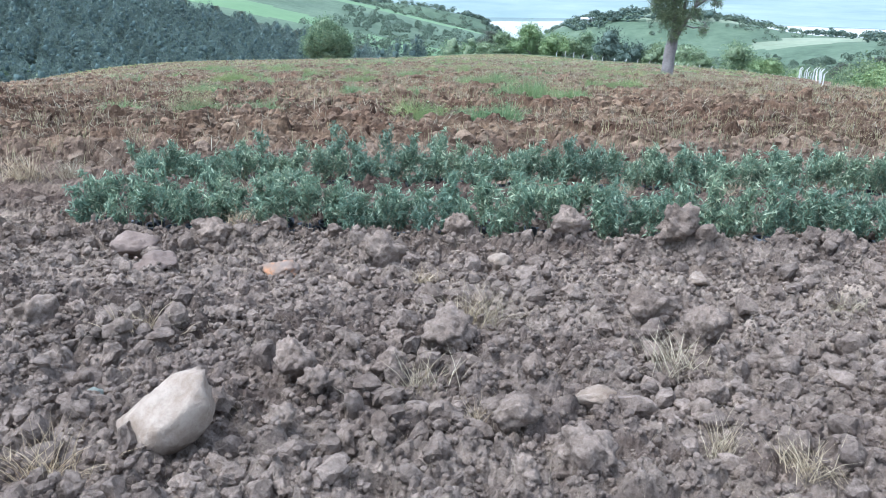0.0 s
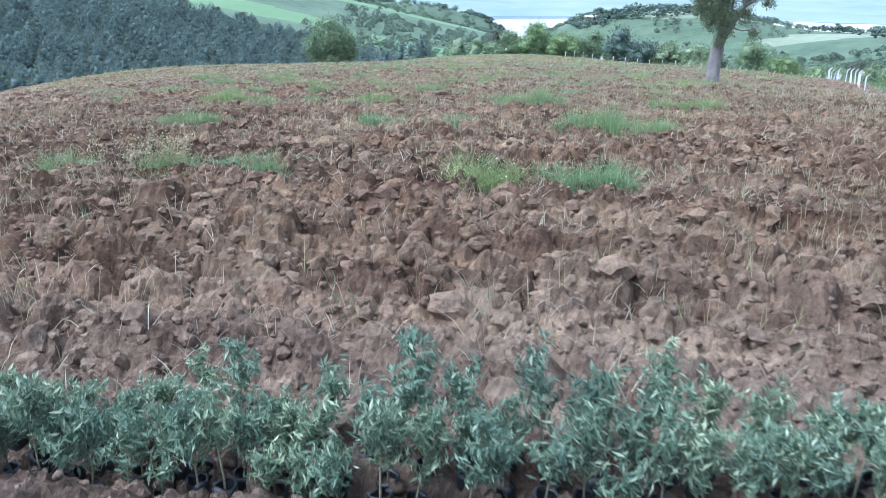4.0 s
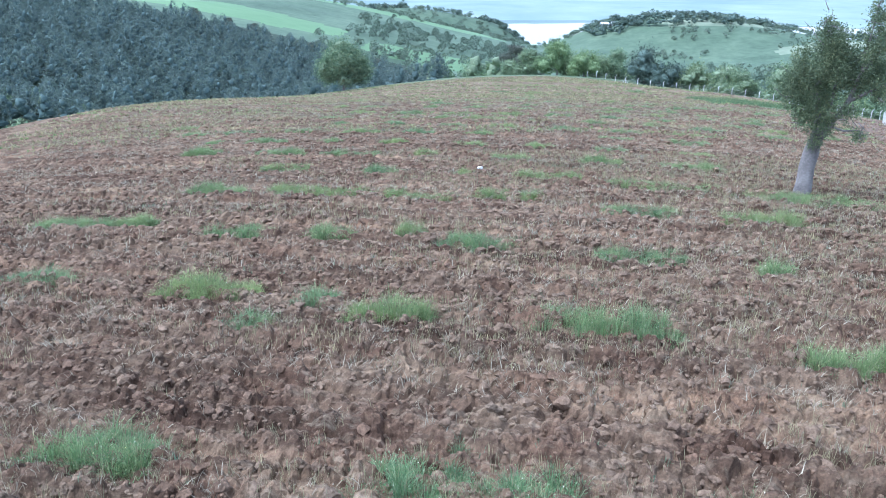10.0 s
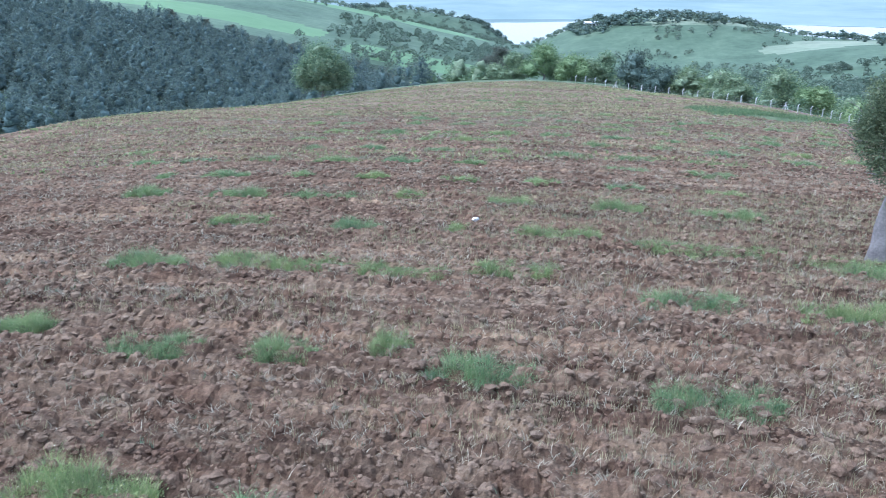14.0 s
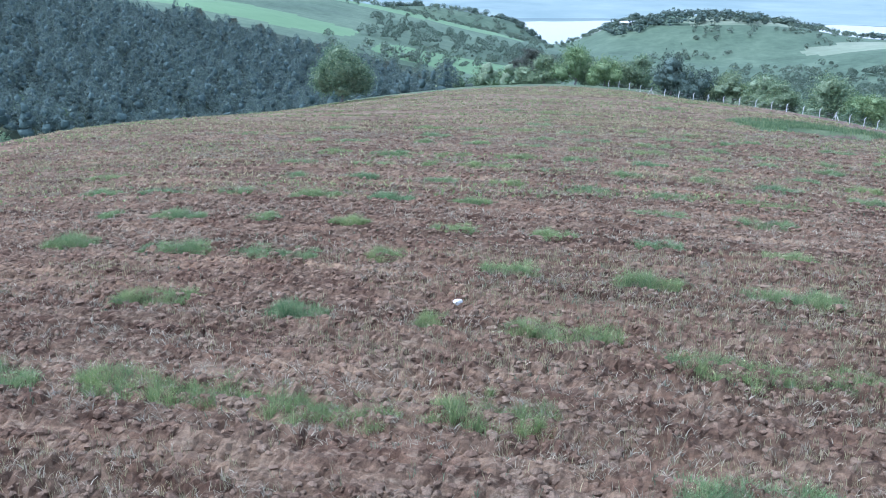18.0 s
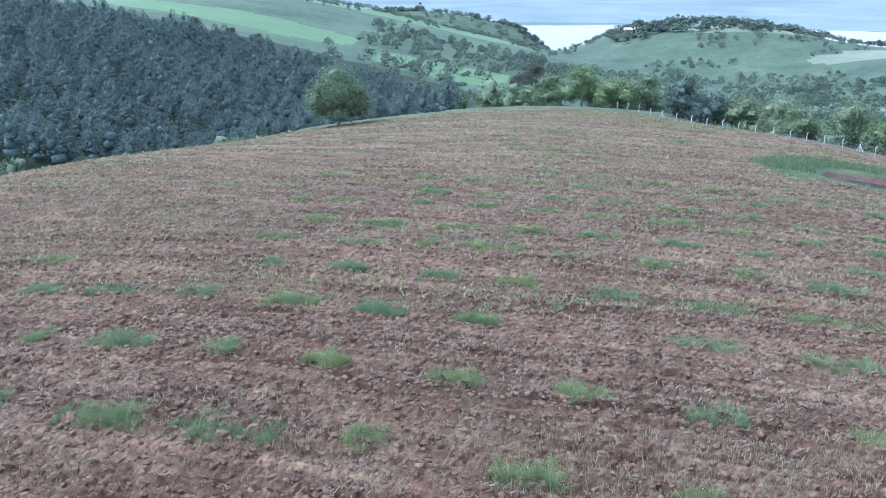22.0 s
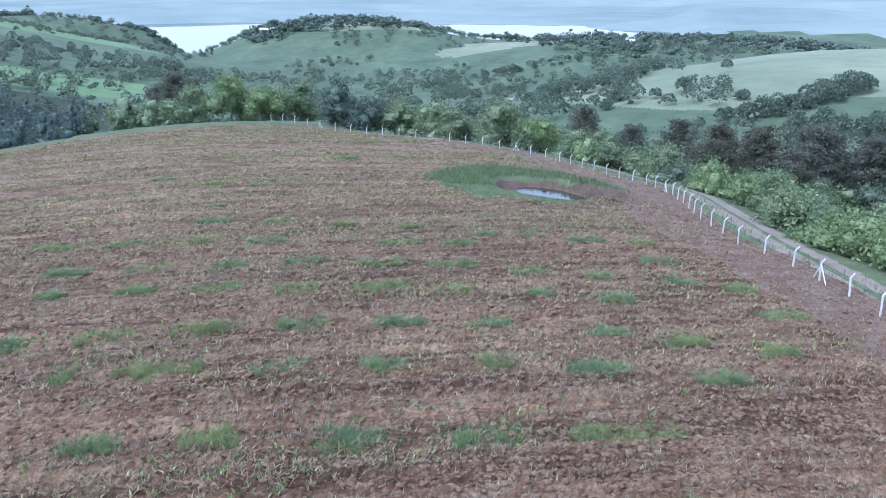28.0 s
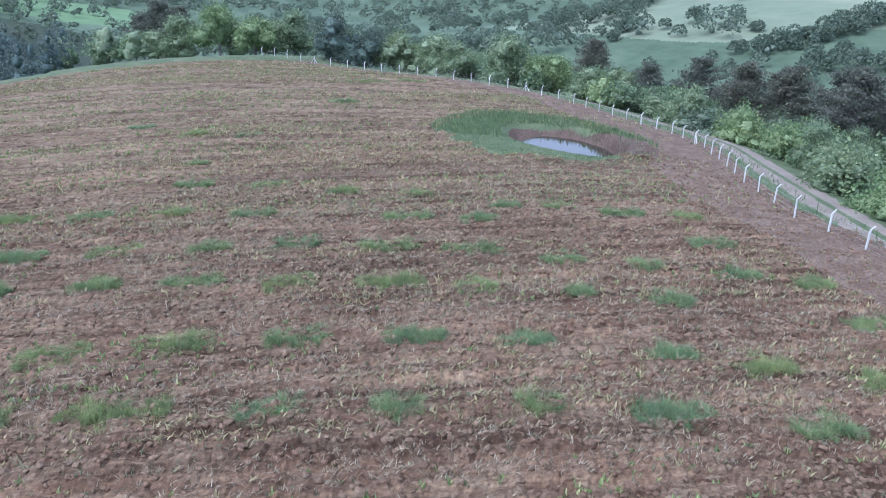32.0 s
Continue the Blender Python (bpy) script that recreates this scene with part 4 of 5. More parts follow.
for k, (x, y, size) in enumerate(c for row in CLUMPS for c in row):
    kind = min((s for s, a in CLUMP_KINDS), key=lambda s: abs(s - size))
    words = "long tall green grass strip" if kind > 4.5 else ("small green grass clump" if kind < 1.5 else "green grass clump")
    ob = thing("grass_clump", words + " standing between ploughed clods", "grass", "grass clumps in the ploughed field")
    for me, nm, lab in zip(CLUMP_KINDS[kind, k % 2], ("grass_tuft", "dry_growth", "blossom"), ("", "bleached dry stalks", "small pale flower heads")):
        tagged(part(nm, me, ob, lab), kind="stuff")
    tall = RNG.uniform(0.8, 1.2) * float(np.interp(y, [45, 66, 100], [1.05, 1.0, 0.76]))
    ob.matrix_basis = lie_on(x, y + 0.55, math.atan(-0.28) + RNG.uniform(-0.1, 0.1), (size / kind, 1.0 + y / 200, tall), -0.08)


def tall_weed():
    n = 26
    base = np.stack([RNG.normal(0, 0.14, n), RNG.normal(0, 0.1, n), np.full(n, 0.0)], 1)
    a = RNG.uniform(0, 6.28, n)
    lean = np.stack([np.cos(a), np.sin(a)], 1) * RNG.uniform(0.1, 0.5, (n, 1))
    high = RNG.uniform(0.4, 0.8, n)
    stems = blades(base, high, np.full(n, 0.008), lean)
    t = RNG.uniform(0.35, 1, (n, 22, 1))
    tip = base + np.c_[lean * high[:, None], high * 0.9]
    pts = (base[:, None] * (1 - t) + tip[:, None] * t).reshape(-1, 3) + RNG.normal(0, 0.035, (n * 22, 3))
    return stems, leaves(pts, RNG.uniform(0.02, 0.05, len(pts)), 0.5)


for x, y in ((-6.0, 21.5), (-5.55, 21.9)):
    ob = thing("tall_weed", "tall yellow-green flowering weed above the grass", "weed", "tall weeds")
    st, lv = tall_weed()
    part("stems", build("stems", *st, [DRYGRASS]), ob)
    part("leaves", build("leaves", *lv, [DRYGRASS]), ob, "yellowish small leaves")
    ob.matrix_basis = lie_on(x, y, 0, (1.4, 1.4, 1.5))


# ---- olive saplings in their bags ----
def sapling_parts(seed):
    global RNG
    RNG = np.random.default_rng(seed)
    h = RNG.uniform(0.38, 0.64)
    k = np.linspace(0, 1, 6)
    sway = RNG.normal(0, 0.035, 2)
    line = np.stack([sway[0] * k ** 2, sway[1] * k ** 2, 0.02 + h * k], 1)
    limbs = [tube(line, 0.0055 * (1.15 - k), 5)]
    pts = []
    for _ in range(20):
        t = RNG.uniform(0.28, 0.95)
        p0 = np.array([sway[0] * t * t, sway[1] * t * t, h * t])
        a, long = RNG.uniform(0, 6.28), RNG.uniform(0.12, 0.25) * (1.15 - 0.5 * t)
        p1 = p0 + np.array([math.cos(a) * 0.6, math.sin(a) * 0.6, 0.95]) * long
        limbs.append(tube([p0, (p0 + p1) / 2 + RNG.normal(0, 0.006, 3), p1], [0.003, 0.0022, 0.001], 4))
        s = RNG.uniform(0.15, 1, (16, 1))
        pts.append(p0 * (1 - s) + p1 * s + RNG.normal(0, 0.016, (16, 3)))
    s = RNG.uniform(0.5, 1.03, (26, 1))
    pts.append(np.c_[sway[0] * s ** 2, sway[1] * s ** 2, h * s] + RNG.normal(0, 0.016, (26, 3)))
    c = np.concatenate(pts)
    return join(limbs), leaves(c, RNG.uniform(0.042, 0.08, len(c)), 0.26, 1.2)


def bag_mesh(seed):
    r = np.random.default_rng(seed)
    k, n = 10, 5
    v = []
    for i, (rad, z) in enumerate(((0.042, -0.06), (0.052, 0.0), (0.053, 0.05), (0.056, 0.085), (0.047, 0.075))):
        a = np.linspace(0, 2 * np.pi, k, endpoint=False)
        q = rad * (1 + 0.10 * r.normal(size=k))
        v.append(np.stack([q * np.cos(a), q * np.sin(a), z + 0.008 * r.normal(size=k)], 1))
    f = [(i * k + j, i * k + (j + 1) % k, (i + 1) * k + (j + 1) % k, (i + 1) * k + j) for i in range(n - 1) for j in range(k)]
    return build("bag", np.concatenate(v), f, [BAG], flat=False)


SAPLINGS = []
for k in range(9):
    st, lv = sapling_parts(800 + k)
    SAPLINGS.append((build("stem", *st, [STEM]), build("foliage", *lv, [OLIVE]), bag_mesh(830 + k)))
RNG = np.random.default_rng(5)
for y0, slope, xa, xb in SAPLING_ROWS:
    for deep in (-0.22, 0.0, 0.21):
        x = xa + RNG.uniform(0, 0.1)
        while x < xb:
            st, lv, bg = SAPLINGS[RNG.integers(0, 9)]
            px, py = x + RNG.normal(0, 0.025), y0 + slope * x + deep + RNG.normal(0, 0.03)
            ob = thing("olive_sapling", "young grey-green olive sapling in a black nursery bag", "sapling", "olive saplings in rows")
            part("stem", st, ob)
            tagged(part("foliage", lv, ob), kind="stuff")
            part("bag", bg, ob, "black plastic nursery bag")
            ob.matrix_basis = pose(px, py, float(top_of(px, py)[0]) - 0.01, RNG.normal(0, 6), RNG.normal(0, 6), RNG.uniform(0, 360)) @ Matrix.Diagonal((1.12, 1.12, RNG.uniform(0.74, 1.02), 1))
            x += 0.192 + RNG.uniform(-0.04, 0.04)


# ---- trees ----
def limb(p0, p1, r0, r1, n=6, wob=0.05):
    k = np.linspace(0, 1, n)[:, None]
    p = np.array(p0) * (1 - k) + np.array(p1) * k
    long = np.linalg.norm(np.subtract(p1, p0))
    p[1:-1] += RNG.normal(0, wob * long, (n - 2, 3)) * np.array([1, 1, 0.4])
    return p, tube(p, (r0 * (1 - k) + r1 * k)[:, 0], 8)


def in_blobs(blobs, n, shell=0.55):
    """Points in a crown of several rounded masses x y z rx ry rz, denser towards the outside."""
    vol = np.array([b[3] * b[4] * b[5] for b in blobs]) ** 0.8
    pick = RNG.choice(len(blobs), n, p=vol / vol.sum())
    b = np.array(blobs)[pick]
    d = RNG.normal(size=(n, 3))
    d /= np.linalg.norm(d, axis=1)[:, None]
    rad = RNG.uniform(shell ** 2, 1, n) ** 0.5 * (0.62 + 0.62 * vnoise(d[:, 0] * 2.8 + pick * 7, d[:, 1] * 2.8 + d[:, 2] * 3.3, 77))
    return b[:, :3] + d * b[:, 3:] * rad[:, None]


CORES = [rock(700 + k, 3, 0.5, 3, 1.0) for k in range(3)]
for v, f in CORES:
    v -= v.mean(0)


def masses(centre, reach, shapes=None):
    """The dense inside of crowns: knobbly masses at the centres, reaching as far as given."""
    shapes = shapes or CORES
    out, kind = [], RNG.integers(0, len(shapes), len(centre))
    for k, (v, f) in enumerate(shapes):
        c, r = centre[kind == k], reach[kind == k]
        if len(c):
            a = RNG.uniform(0, 6.28, len(c))[:, None]
            x, y = v[:, 0] * np.cos(a) - v[:, 1] * np.sin(a), v[:, 0] * np.sin(a) + v[:, 1] * np.cos(a)
            q = np.stack([x, y, np.repeat(v[None, :, 2], len(c), 0)], -1) * r[:, None, :] + c[:, None, :]
            out.append((q.reshape(-1, 3), (np.arange(len(c))[:, None, None] * len(v) + f).reshape(-1, 3)))
    return join(out)


def crown_mesh(name, both, material):
    """Loose leaves over the dense inside of a crown, which has the same colour without light passing through."""
    v, f = join(both)
    return build(name, v, f, [material, DENSE[material.name]], np.repeat((0, 1), (len(both[0][1]), len(both[1][1]))), flat=False)


def broadleaf(blobs, n_leaf, leaf, trunk_h, trunk_r, limbs=7, shell=0.5, clumps=26):
    """Trunk, limbs and crown of a leafy tree."""
    pieces = [limb((0, 0, -0.3), (0.02 * trunk_h, 0, trunk_h), trunk_r * 1.15, trunk_r * 0.8)[1]]
    for k in range(limbs):
        b = blobs[k % len(blobs)]
        end = np.array(b[:3]) + RNG.normal(0, 0.45, 3) * np.array(b[3:])
        pieces.append(limb((0, 0, trunk_h * RNG.uniform(0.8, 1)), end, trunk_r * 0.5, trunk_r * 0.08)[1])
    c = in_blobs(blobs, n_leaf // clumps, shell)
    c = np.repeat(c, clumps, 0) + RNG.normal(0, leaf * 1.7, (len(c) * clumps, 3))
    inner = np.array(blobs)
    return join(pieces), (leaves(c, leaf * RNG.uniform(0.6, 1.3, len(c)), 0.6), masses(inner[:, :3], inner[:, 3:] * 0.78))


def plant_tree(name, label, category, meshes, x, y, turn=0.0, scale=1.0, group="", sink=0.0, tall=1.0):
    ob = thing(name, label, category, group)
    part("trunk", meshes[0], ob)
    tagged(part("crown", meshes[1], ob), kind="stuff")
    ob.matrix_basis = pose(x, y, land_at(x, y) - sink, 0, 0, turn) @ Matrix.Diagonal((scale, scale, scale * tall, 1))
    return ob


# the pear tree that stands in the field, forked and shaggy
RNG = np.random.default_rng(21)
pear = [(0.0, 0, 7.0, 1.7, 1.6, 1.9), (-0.9, 0.2, 6.6, 1.0, 1.1, 1.4), (-1.25, 0.1, 5.9, 0.8, 0.9, 1.1), (-0.4, -0.1, 4.7, 0.75, 0.8, 0.8), (0.5, 0.1, 8.5, 1.2, 1.2, 1.3), (0.2, -0.2, 9.5, 0.55, 0.6, 0.7), (1.2, 0.3, 7.4, 1.2, 1.2, 1.6), (0.3, -0.2, 5.2, 1.1, 1.1, 1.1), (0.6, -0.2, 4.0, 0.75, 0.7, 0.9), (0.3, -0.3, 3.1, 0.45, 0.4, 0.6)]
pear += [(2.9, 0, 8.4, 1.05, 1.1, 1.5), (2.7, 0.1, 10.1, 0.6, 0.7, 0.9), (3.5, 0.1, 7.0, 0.85, 0.9, 1.0), (3.5, 0, 6.0, 0.5, 0.6, 0.6), (2.2, 0.3, 6.6, 0.9, 0.9, 1.0), (2.7, -0.1, 3.8, 0.42, 0.4, 0.5), (3.3, 0, 9.3, 0.6, 0.6, 0.6), (1.9, -0.2, 5.0, 0.6, 0.6, 0.7), (2.9, 0, 11.1, 0.28, 0.3, 0.4)]
pear = [(x if x < 1 else 1 + 0.86 * (x - 1), y, z, a, b, c) for x, y, z, a, b, c in pear]
trunk = [tube([(0, 0, -0.3), (0.0, 0, 0.15), (0.02, 0, 0.9), (0.06, 0, 1.8), (0.14, 0, 2.6), (0.24, 0, 3.3)], [0.58, 0.48, 0.43, 0.42, 0.43, 0.36], 14)]
for line, r in (([(0.2, 0, 2.9), (0.3, 0.1, 4.2), (0.1, 0, 6.0), (0.3, 0.1, 8.6)], 0.27), ([(0.2, 0, 2.9), (0.9, 0, 4.2), (1.7, 0.1, 5.6), (2.1, 0, 7.2), (2.5, 0.1, 10.9)], 0.22), ([(0.25, 0.1, 3.2), (0.8, 0.3, 5.2), (1.0, 0.2, 7.8)], 0.16),
                ([(0.3, 0, 5.4), (-0.6, 0.1, 6.4), (-1.4, 0.2, 7.4)], 0.1), ([(1.7, 0.1, 5.6), (2.6, 0, 6.2), (3.4, 0.1, 6.6)], 0.12), ([(0.9, 0, 4.2), (1.7, -0.1, 4.0), (2.4, -0.1, 4.1)], 0.07), ([(2.1, 0, 7.2), (2.8, 0.1, 8.2), (3.1, 0, 9.4)], 0.1)):
    trunk.append(tube(line, np.linspace(r, 0.03, len(line)), 9))
for k in range(90):
    b = pear[RNG.integers(0, len(pear))]
    a = np.array(b[:3]) + RNG.normal(0, 0.4, 3) * np.array(b[3:])
    trunk.append(limb(a, a + RNG.normal(0, 0.5, 3) + np.array([0, 0, 0.45]), 0.03, 0.008, 4)[1])
c = in_blobs(pear, 2200, 0.12)
c = np.repeat(c, 20, 0) + RNG.normal(0, 0.14, (44000, 3))
pear_meshes = (build("trunk", *join(trunk), [BARK], flat=False), build("crown", *leaves(c, RNG.uniform(0.07, 0.15, len(c)), 0.62), [PEARLEAF]))
plant_tree("pear_tree", "shaggy old pear tree with a thick grey forked trunk", "tree", pear_meshes, 18.5, 62.6, -31, 0.95)

# the broad tree at the brow of the hill
RNG = np.random.default_rng(22)
walnut = [(0, 0, 6.8, 4.6, 4.4, 4.2), (-2.6, 0, 5.2, 3.0, 3.2, 2.6), (2.8, 0.5, 5.4, 3.6, 3.2, 2.7), (-0.6, 0, 10.0, 2.8, 2.8, 2.4), (3.4, 0, 3.6, 2.0, 2.2, 1.4), (-2.2, 0.4, 8.6, 2.2, 2.2, 1.8), (1.6, 0, 9.4, 2.2, 2.2, 2.0)]
walnut += [(4.6, 0.3, 4.8, 2.2, 2.4, 2.0), (-4.4, -0.4, 5.8, 2.2, 2.2, 2.2), (4.2, 0, 7.6, 1.8, 2.0, 1.7), (-3.6, 0.5, 3.4, 1.9, 1.9, 1.3), (0.4, -1.5, 3.2, 2.6, 2.0, 1.4), (0.6, -2.5, 8, 2.4, 2.0, 2.0)]
st, cr = broadleaf(walnut, 22000, 0.42, 2.4, 0.34, 9, 0.75)
walnut_meshes = (build("trunk", *st, [BARK], flat=False), crown_mesh("crown", cr, LEAF))
plant_tree("walnut_tree", "broad dense green tree at the brow of the hill", "tree", walnut_meshes, -26.0, 254.0, 0, 1.15)

# trees behind the far fence: mesh kinds, then x, y, turn, scale
RNG = np.random.default_rng(23)
low = [(0, 0, 1.9, 2.6, 2.3, 1.9), (-1.9, 0.2, 1.5, 1.8, 1.7, 1.5), (1.9, 0, 1.7, 1.9, 1.8, 1.6), (0.5, 0.6, 2.9, 1.4, 1.4, 1.1)]
def kinds(blobs, leaf, material, n, trunk_h, r, count=2):
    out = []
    for _ in range(count):
        st, cr = broadleaf(blobs, n, leaf, trunk_h, r, 6, 0.6)
        out.append((build("trunk", *st, [BARK], flat=False), crown_mesh("crown", cr, material)))
    return out
def crown_masses(seed, wide, high, foot, count, size):
    """Rounded masses of uneven size gathered into a broad, irregular crown."""
    r = np.random.default_rng(seed)
    out = [(0, 0, foot + (high - foot) * 0.45, wide * 0.5, wide * 0.5, (high - foot) * 0.4)]
    for _ in range(count):
        a, d, t = r.uniform(0, 6.28), wide * r.uniform(0.3, 0.8), r.random()
        s = size * r.uniform(0.55, 1.25)
        d = d * (1.15 - 0.75 * t ** 1.6)
        out.append((d * math.cos(a), d * math.sin(a), foot + s * 0.5 + (high - foot - s * 0.8) * t, s * r.uniform(0.9, 1.3), s * r.uniform(0.9, 1.3), s * r.uniform(0.6, 0.9)))
    return out


def leafy_kinds(first, wide, high, foot, count, size, leaf, material, n, trunk_h, r, how_many=3):
    return [kinds(crown_masses(first + k, wide * (0.85 + 0.15 * k), high * (1.1 - 0.1 * k), foot, count, size), leaf, material, n, trunk_h, r, 1)[0] for k in range(how_many)]


OAK = leafy_kinds(900, 3.6, 6.6, 0.9, 13, 1.35, 0.30, LEAF, 7000, 1.7, 0.24)
ASH = leafy_kinds(910, 3.2, 6.9, 1.5, 11, 1.25, 0.30, LEAF_LIGHT, 6000, 2.3, 0.2)
THORN = leafy_kinds(920, 3.4, 3.6, 0.1, 12, 1.1, 0.26, LEAF_DARK, 5600, 0.6, 0.14)
SHRUB = leafy_kinds(930, 2.5, 3.2, 0.0, 9, 0.95, 0.32, LEAF_LIGHT, 2300, 0.5, 0.12, 4)
GREYSHRUB = leafy_kinds(940, 2.4, 3.0, 0.0, 9, 0.9, 0.32, LEAF_GREY, 2300, 0.5, 0.12)
DARKSHRUB = leafy_kinds(950, 2.5, 3.2, 0.0, 9, 0.95, 0.33, LEAF, 2300, 0.5, 0.12)
row = [(OAK, 30.8, 301.9, 1.45, 0.9), (ASH, 38.8, 295.7, 1.35, 1.25), (ASH, 47.1, 292.2, 1.4, 1.15), (OAK, 59.3, 301.7, 1.4, 1.0), (OAK, 73, 262, 1.15, 1.1), (OAK, 79.4, 254, 1.35, 1.05), (OAK, 90, 238.5, 1.75, 0.85), (ASH, 20, 310, 1.1, 0.9), (OAK, 86, 251, 1.1, 0.9), (ASH, 97, 228, 1.2, 0.9), (OAK, 103, 216, 1.1, 0.9), (ASH, 66, 290, 1.2, 1.0), (OAK, 12, 322, 1.0, 1.0), (OAK, 53, 297, 1.25, 0.9), (ASH, 66, 279, 1.2, 1.0), (OAK, 82, 247, 1.2, 0.9), (ASH, 94, 232, 1.2, 0.95), (OAK, 25, 306, 1.15, 0.9), (OAK, 43, 301, 1.2, 1.0), (ASH, 78, 262, 1.2, 0.9), (OAK, 99, 222, 1.15, 0.9)]
for k, (kind, x, y, s, tall) in enumerate(row):
    words = "light green leafy tree behind the fence" if kind is ASH else "rounded dark green tree behind the fence"
    plant_tree("ash_tree" if kind is ASH else "oak_tree", words, "tree", kind[k % 3], x, y, 67 * k, s * 1.2, "trees behind the fence", 0.2, tall * 0.95)
for k, (x, y, s) in enumerate(((60.5, 267.5, 1.95), (66.5, 263.5, 1.9))):
    plant_tree("thorn_bush", "dense dark thorn bush beside the fence", "bush", THORN[k], x, y, 90 * k, s, "dark bushes at the fence", 0.2, 1.25)


# ---- pines ----
def pine(n_tier, high, wide, per, leaf, dead=0.25):
    k = np.linspace(0, 1, 6)
    line = np.stack([0.15 * np.sin(3 * k), 0.1 * np.sin(2 * k), high * k], 1)
    pieces = [tube(line, high * 0.019 * (1.1 - k), 6)]
    pts = []
    for i in range(n_tier):
        t = dead + (1 - dead) * (i + RNG.random()) / n_tier
        reach = wide * (0.35 + 0.65 * math.sin(math.pi * min(1, 0.12 + 0.95 * t))) * RNG.uniform(0.45, 1.05)
        a = RNG.uniform(0, 6.28)
        p0 = np.array([0.1, 0.05, high * t])
        p1 = p0 + np.array([math.cos(a) * reach, math.sin(a) * reach, reach * 0.18 + 0.2])
        pieces.append(tube([p0, p1], [high * 0.006, high * 0.001], 4))
        s = RNG.uniform(0.35, 1.08, (per, 1))
        pts.append(p0 * (1 - s) + p1 * s + RNG.normal(0, 1, (per, 3)) * np.array([0.2, 0.2, 0.08]) * wide * 0.5)
    c = np.concatenate(pts)
    return join(pieces), leaves(c, leaf * RNG.uniform(0.6, 1.3, len(c)), 0.5)


RNG = np.random.default_rng(24)
PINES = []
for k in range(3):
    st, cr = pine(80, 9.0, 4.0, 75, 0.36, 0.28)
    PINES.append((build("trunk", *st, [BARK], flat=False), build("crown", *cr, [PINE])))
for k, (x, y, s) in enumerate(((113, 204, 1.35), (112, 191, 1.4), (118, 186, 1.45), (114, 169, 1.6), (120, 163, 1.55), (144, 287, 1.7), (126, 197, 1.3), (124, 175, 1.5), (130, 183, 1.3), (108, 213, 1.1), (119, 177, 1.5), (126, 168, 1.6), (131, 172, 1.5), (122, 156, 1.5), (129, 158, 1.45), (117, 196, 1.3))):
    plant_tree("pine_tree", "tall dark pine with a ragged crown below the track", "tree", PINES[k % 3], x, y, 73 * k, s, "pines below the track", 0.3)
for k, (x, y, s) in enumerate(((34, 383, 2.1), (40, 388, 1.9), (28, 390, 1.7))):
    plant_tree("dark_pine", "dark dense conifer standing in the valley", "tree", PINES[k % 3], x, y, 41 * k, s, "dark conifers in the valley", 0.3)


# ---- bushes below the track, one by one, then the far scrub and woods ----
RNG = np.random.default_rng(25)
bushes = spots(2600, 60, 140, 95, 290, lambda x, y: (outside(x, y) > 9) & (x < 150))
taken = []
for x, y in bushes:
    tx = np.interp(y, [p[1] for p in TRACK_LINE], [p[0] for p in TRACK_LINE])
    if x - tx > 3.5 + 1.5 * RNG.random() and all((x - a) ** 2 + (y - b) ** 2 > 7.5 for a, b in taken) and len(taken) < 290:
        taken.append((x, y))
for k, (x, y) in enumerate(taken):
    pick = RNG.random()
    kind, words = (SHRUB, "light green leafy shrub on the slope below the track") if pick < 0.5 else ((GREYSHRUB, "grey-green thin-leaved shrub on the slope below the track") if pick < 0.72 else ((DARKSHRUB, "dense green shrub on the slope below the track") if pick < 0.88 else (OAK, "young dark green oak on the slope below the track")))
    s = RNG.uniform(0.7, 1.3) * (0.55 if kind is OAK else 1)
    plant_tree("shrub" if kind is not OAK else "young_oak", words, "bush" if kind is not OAK else "tree", kind[k % 3], x, y, RNG.uniform(0, 360), s * 1.15, "shrubs below the track", 0.25, RNG.uniform(0.85, 1.35))


FAR_CORES = [rock(710 + k, 2, 0.5, 2, 1.0) for k in range(4)]
for v, f in FAR_CORES:
    v -= v.mean(0)


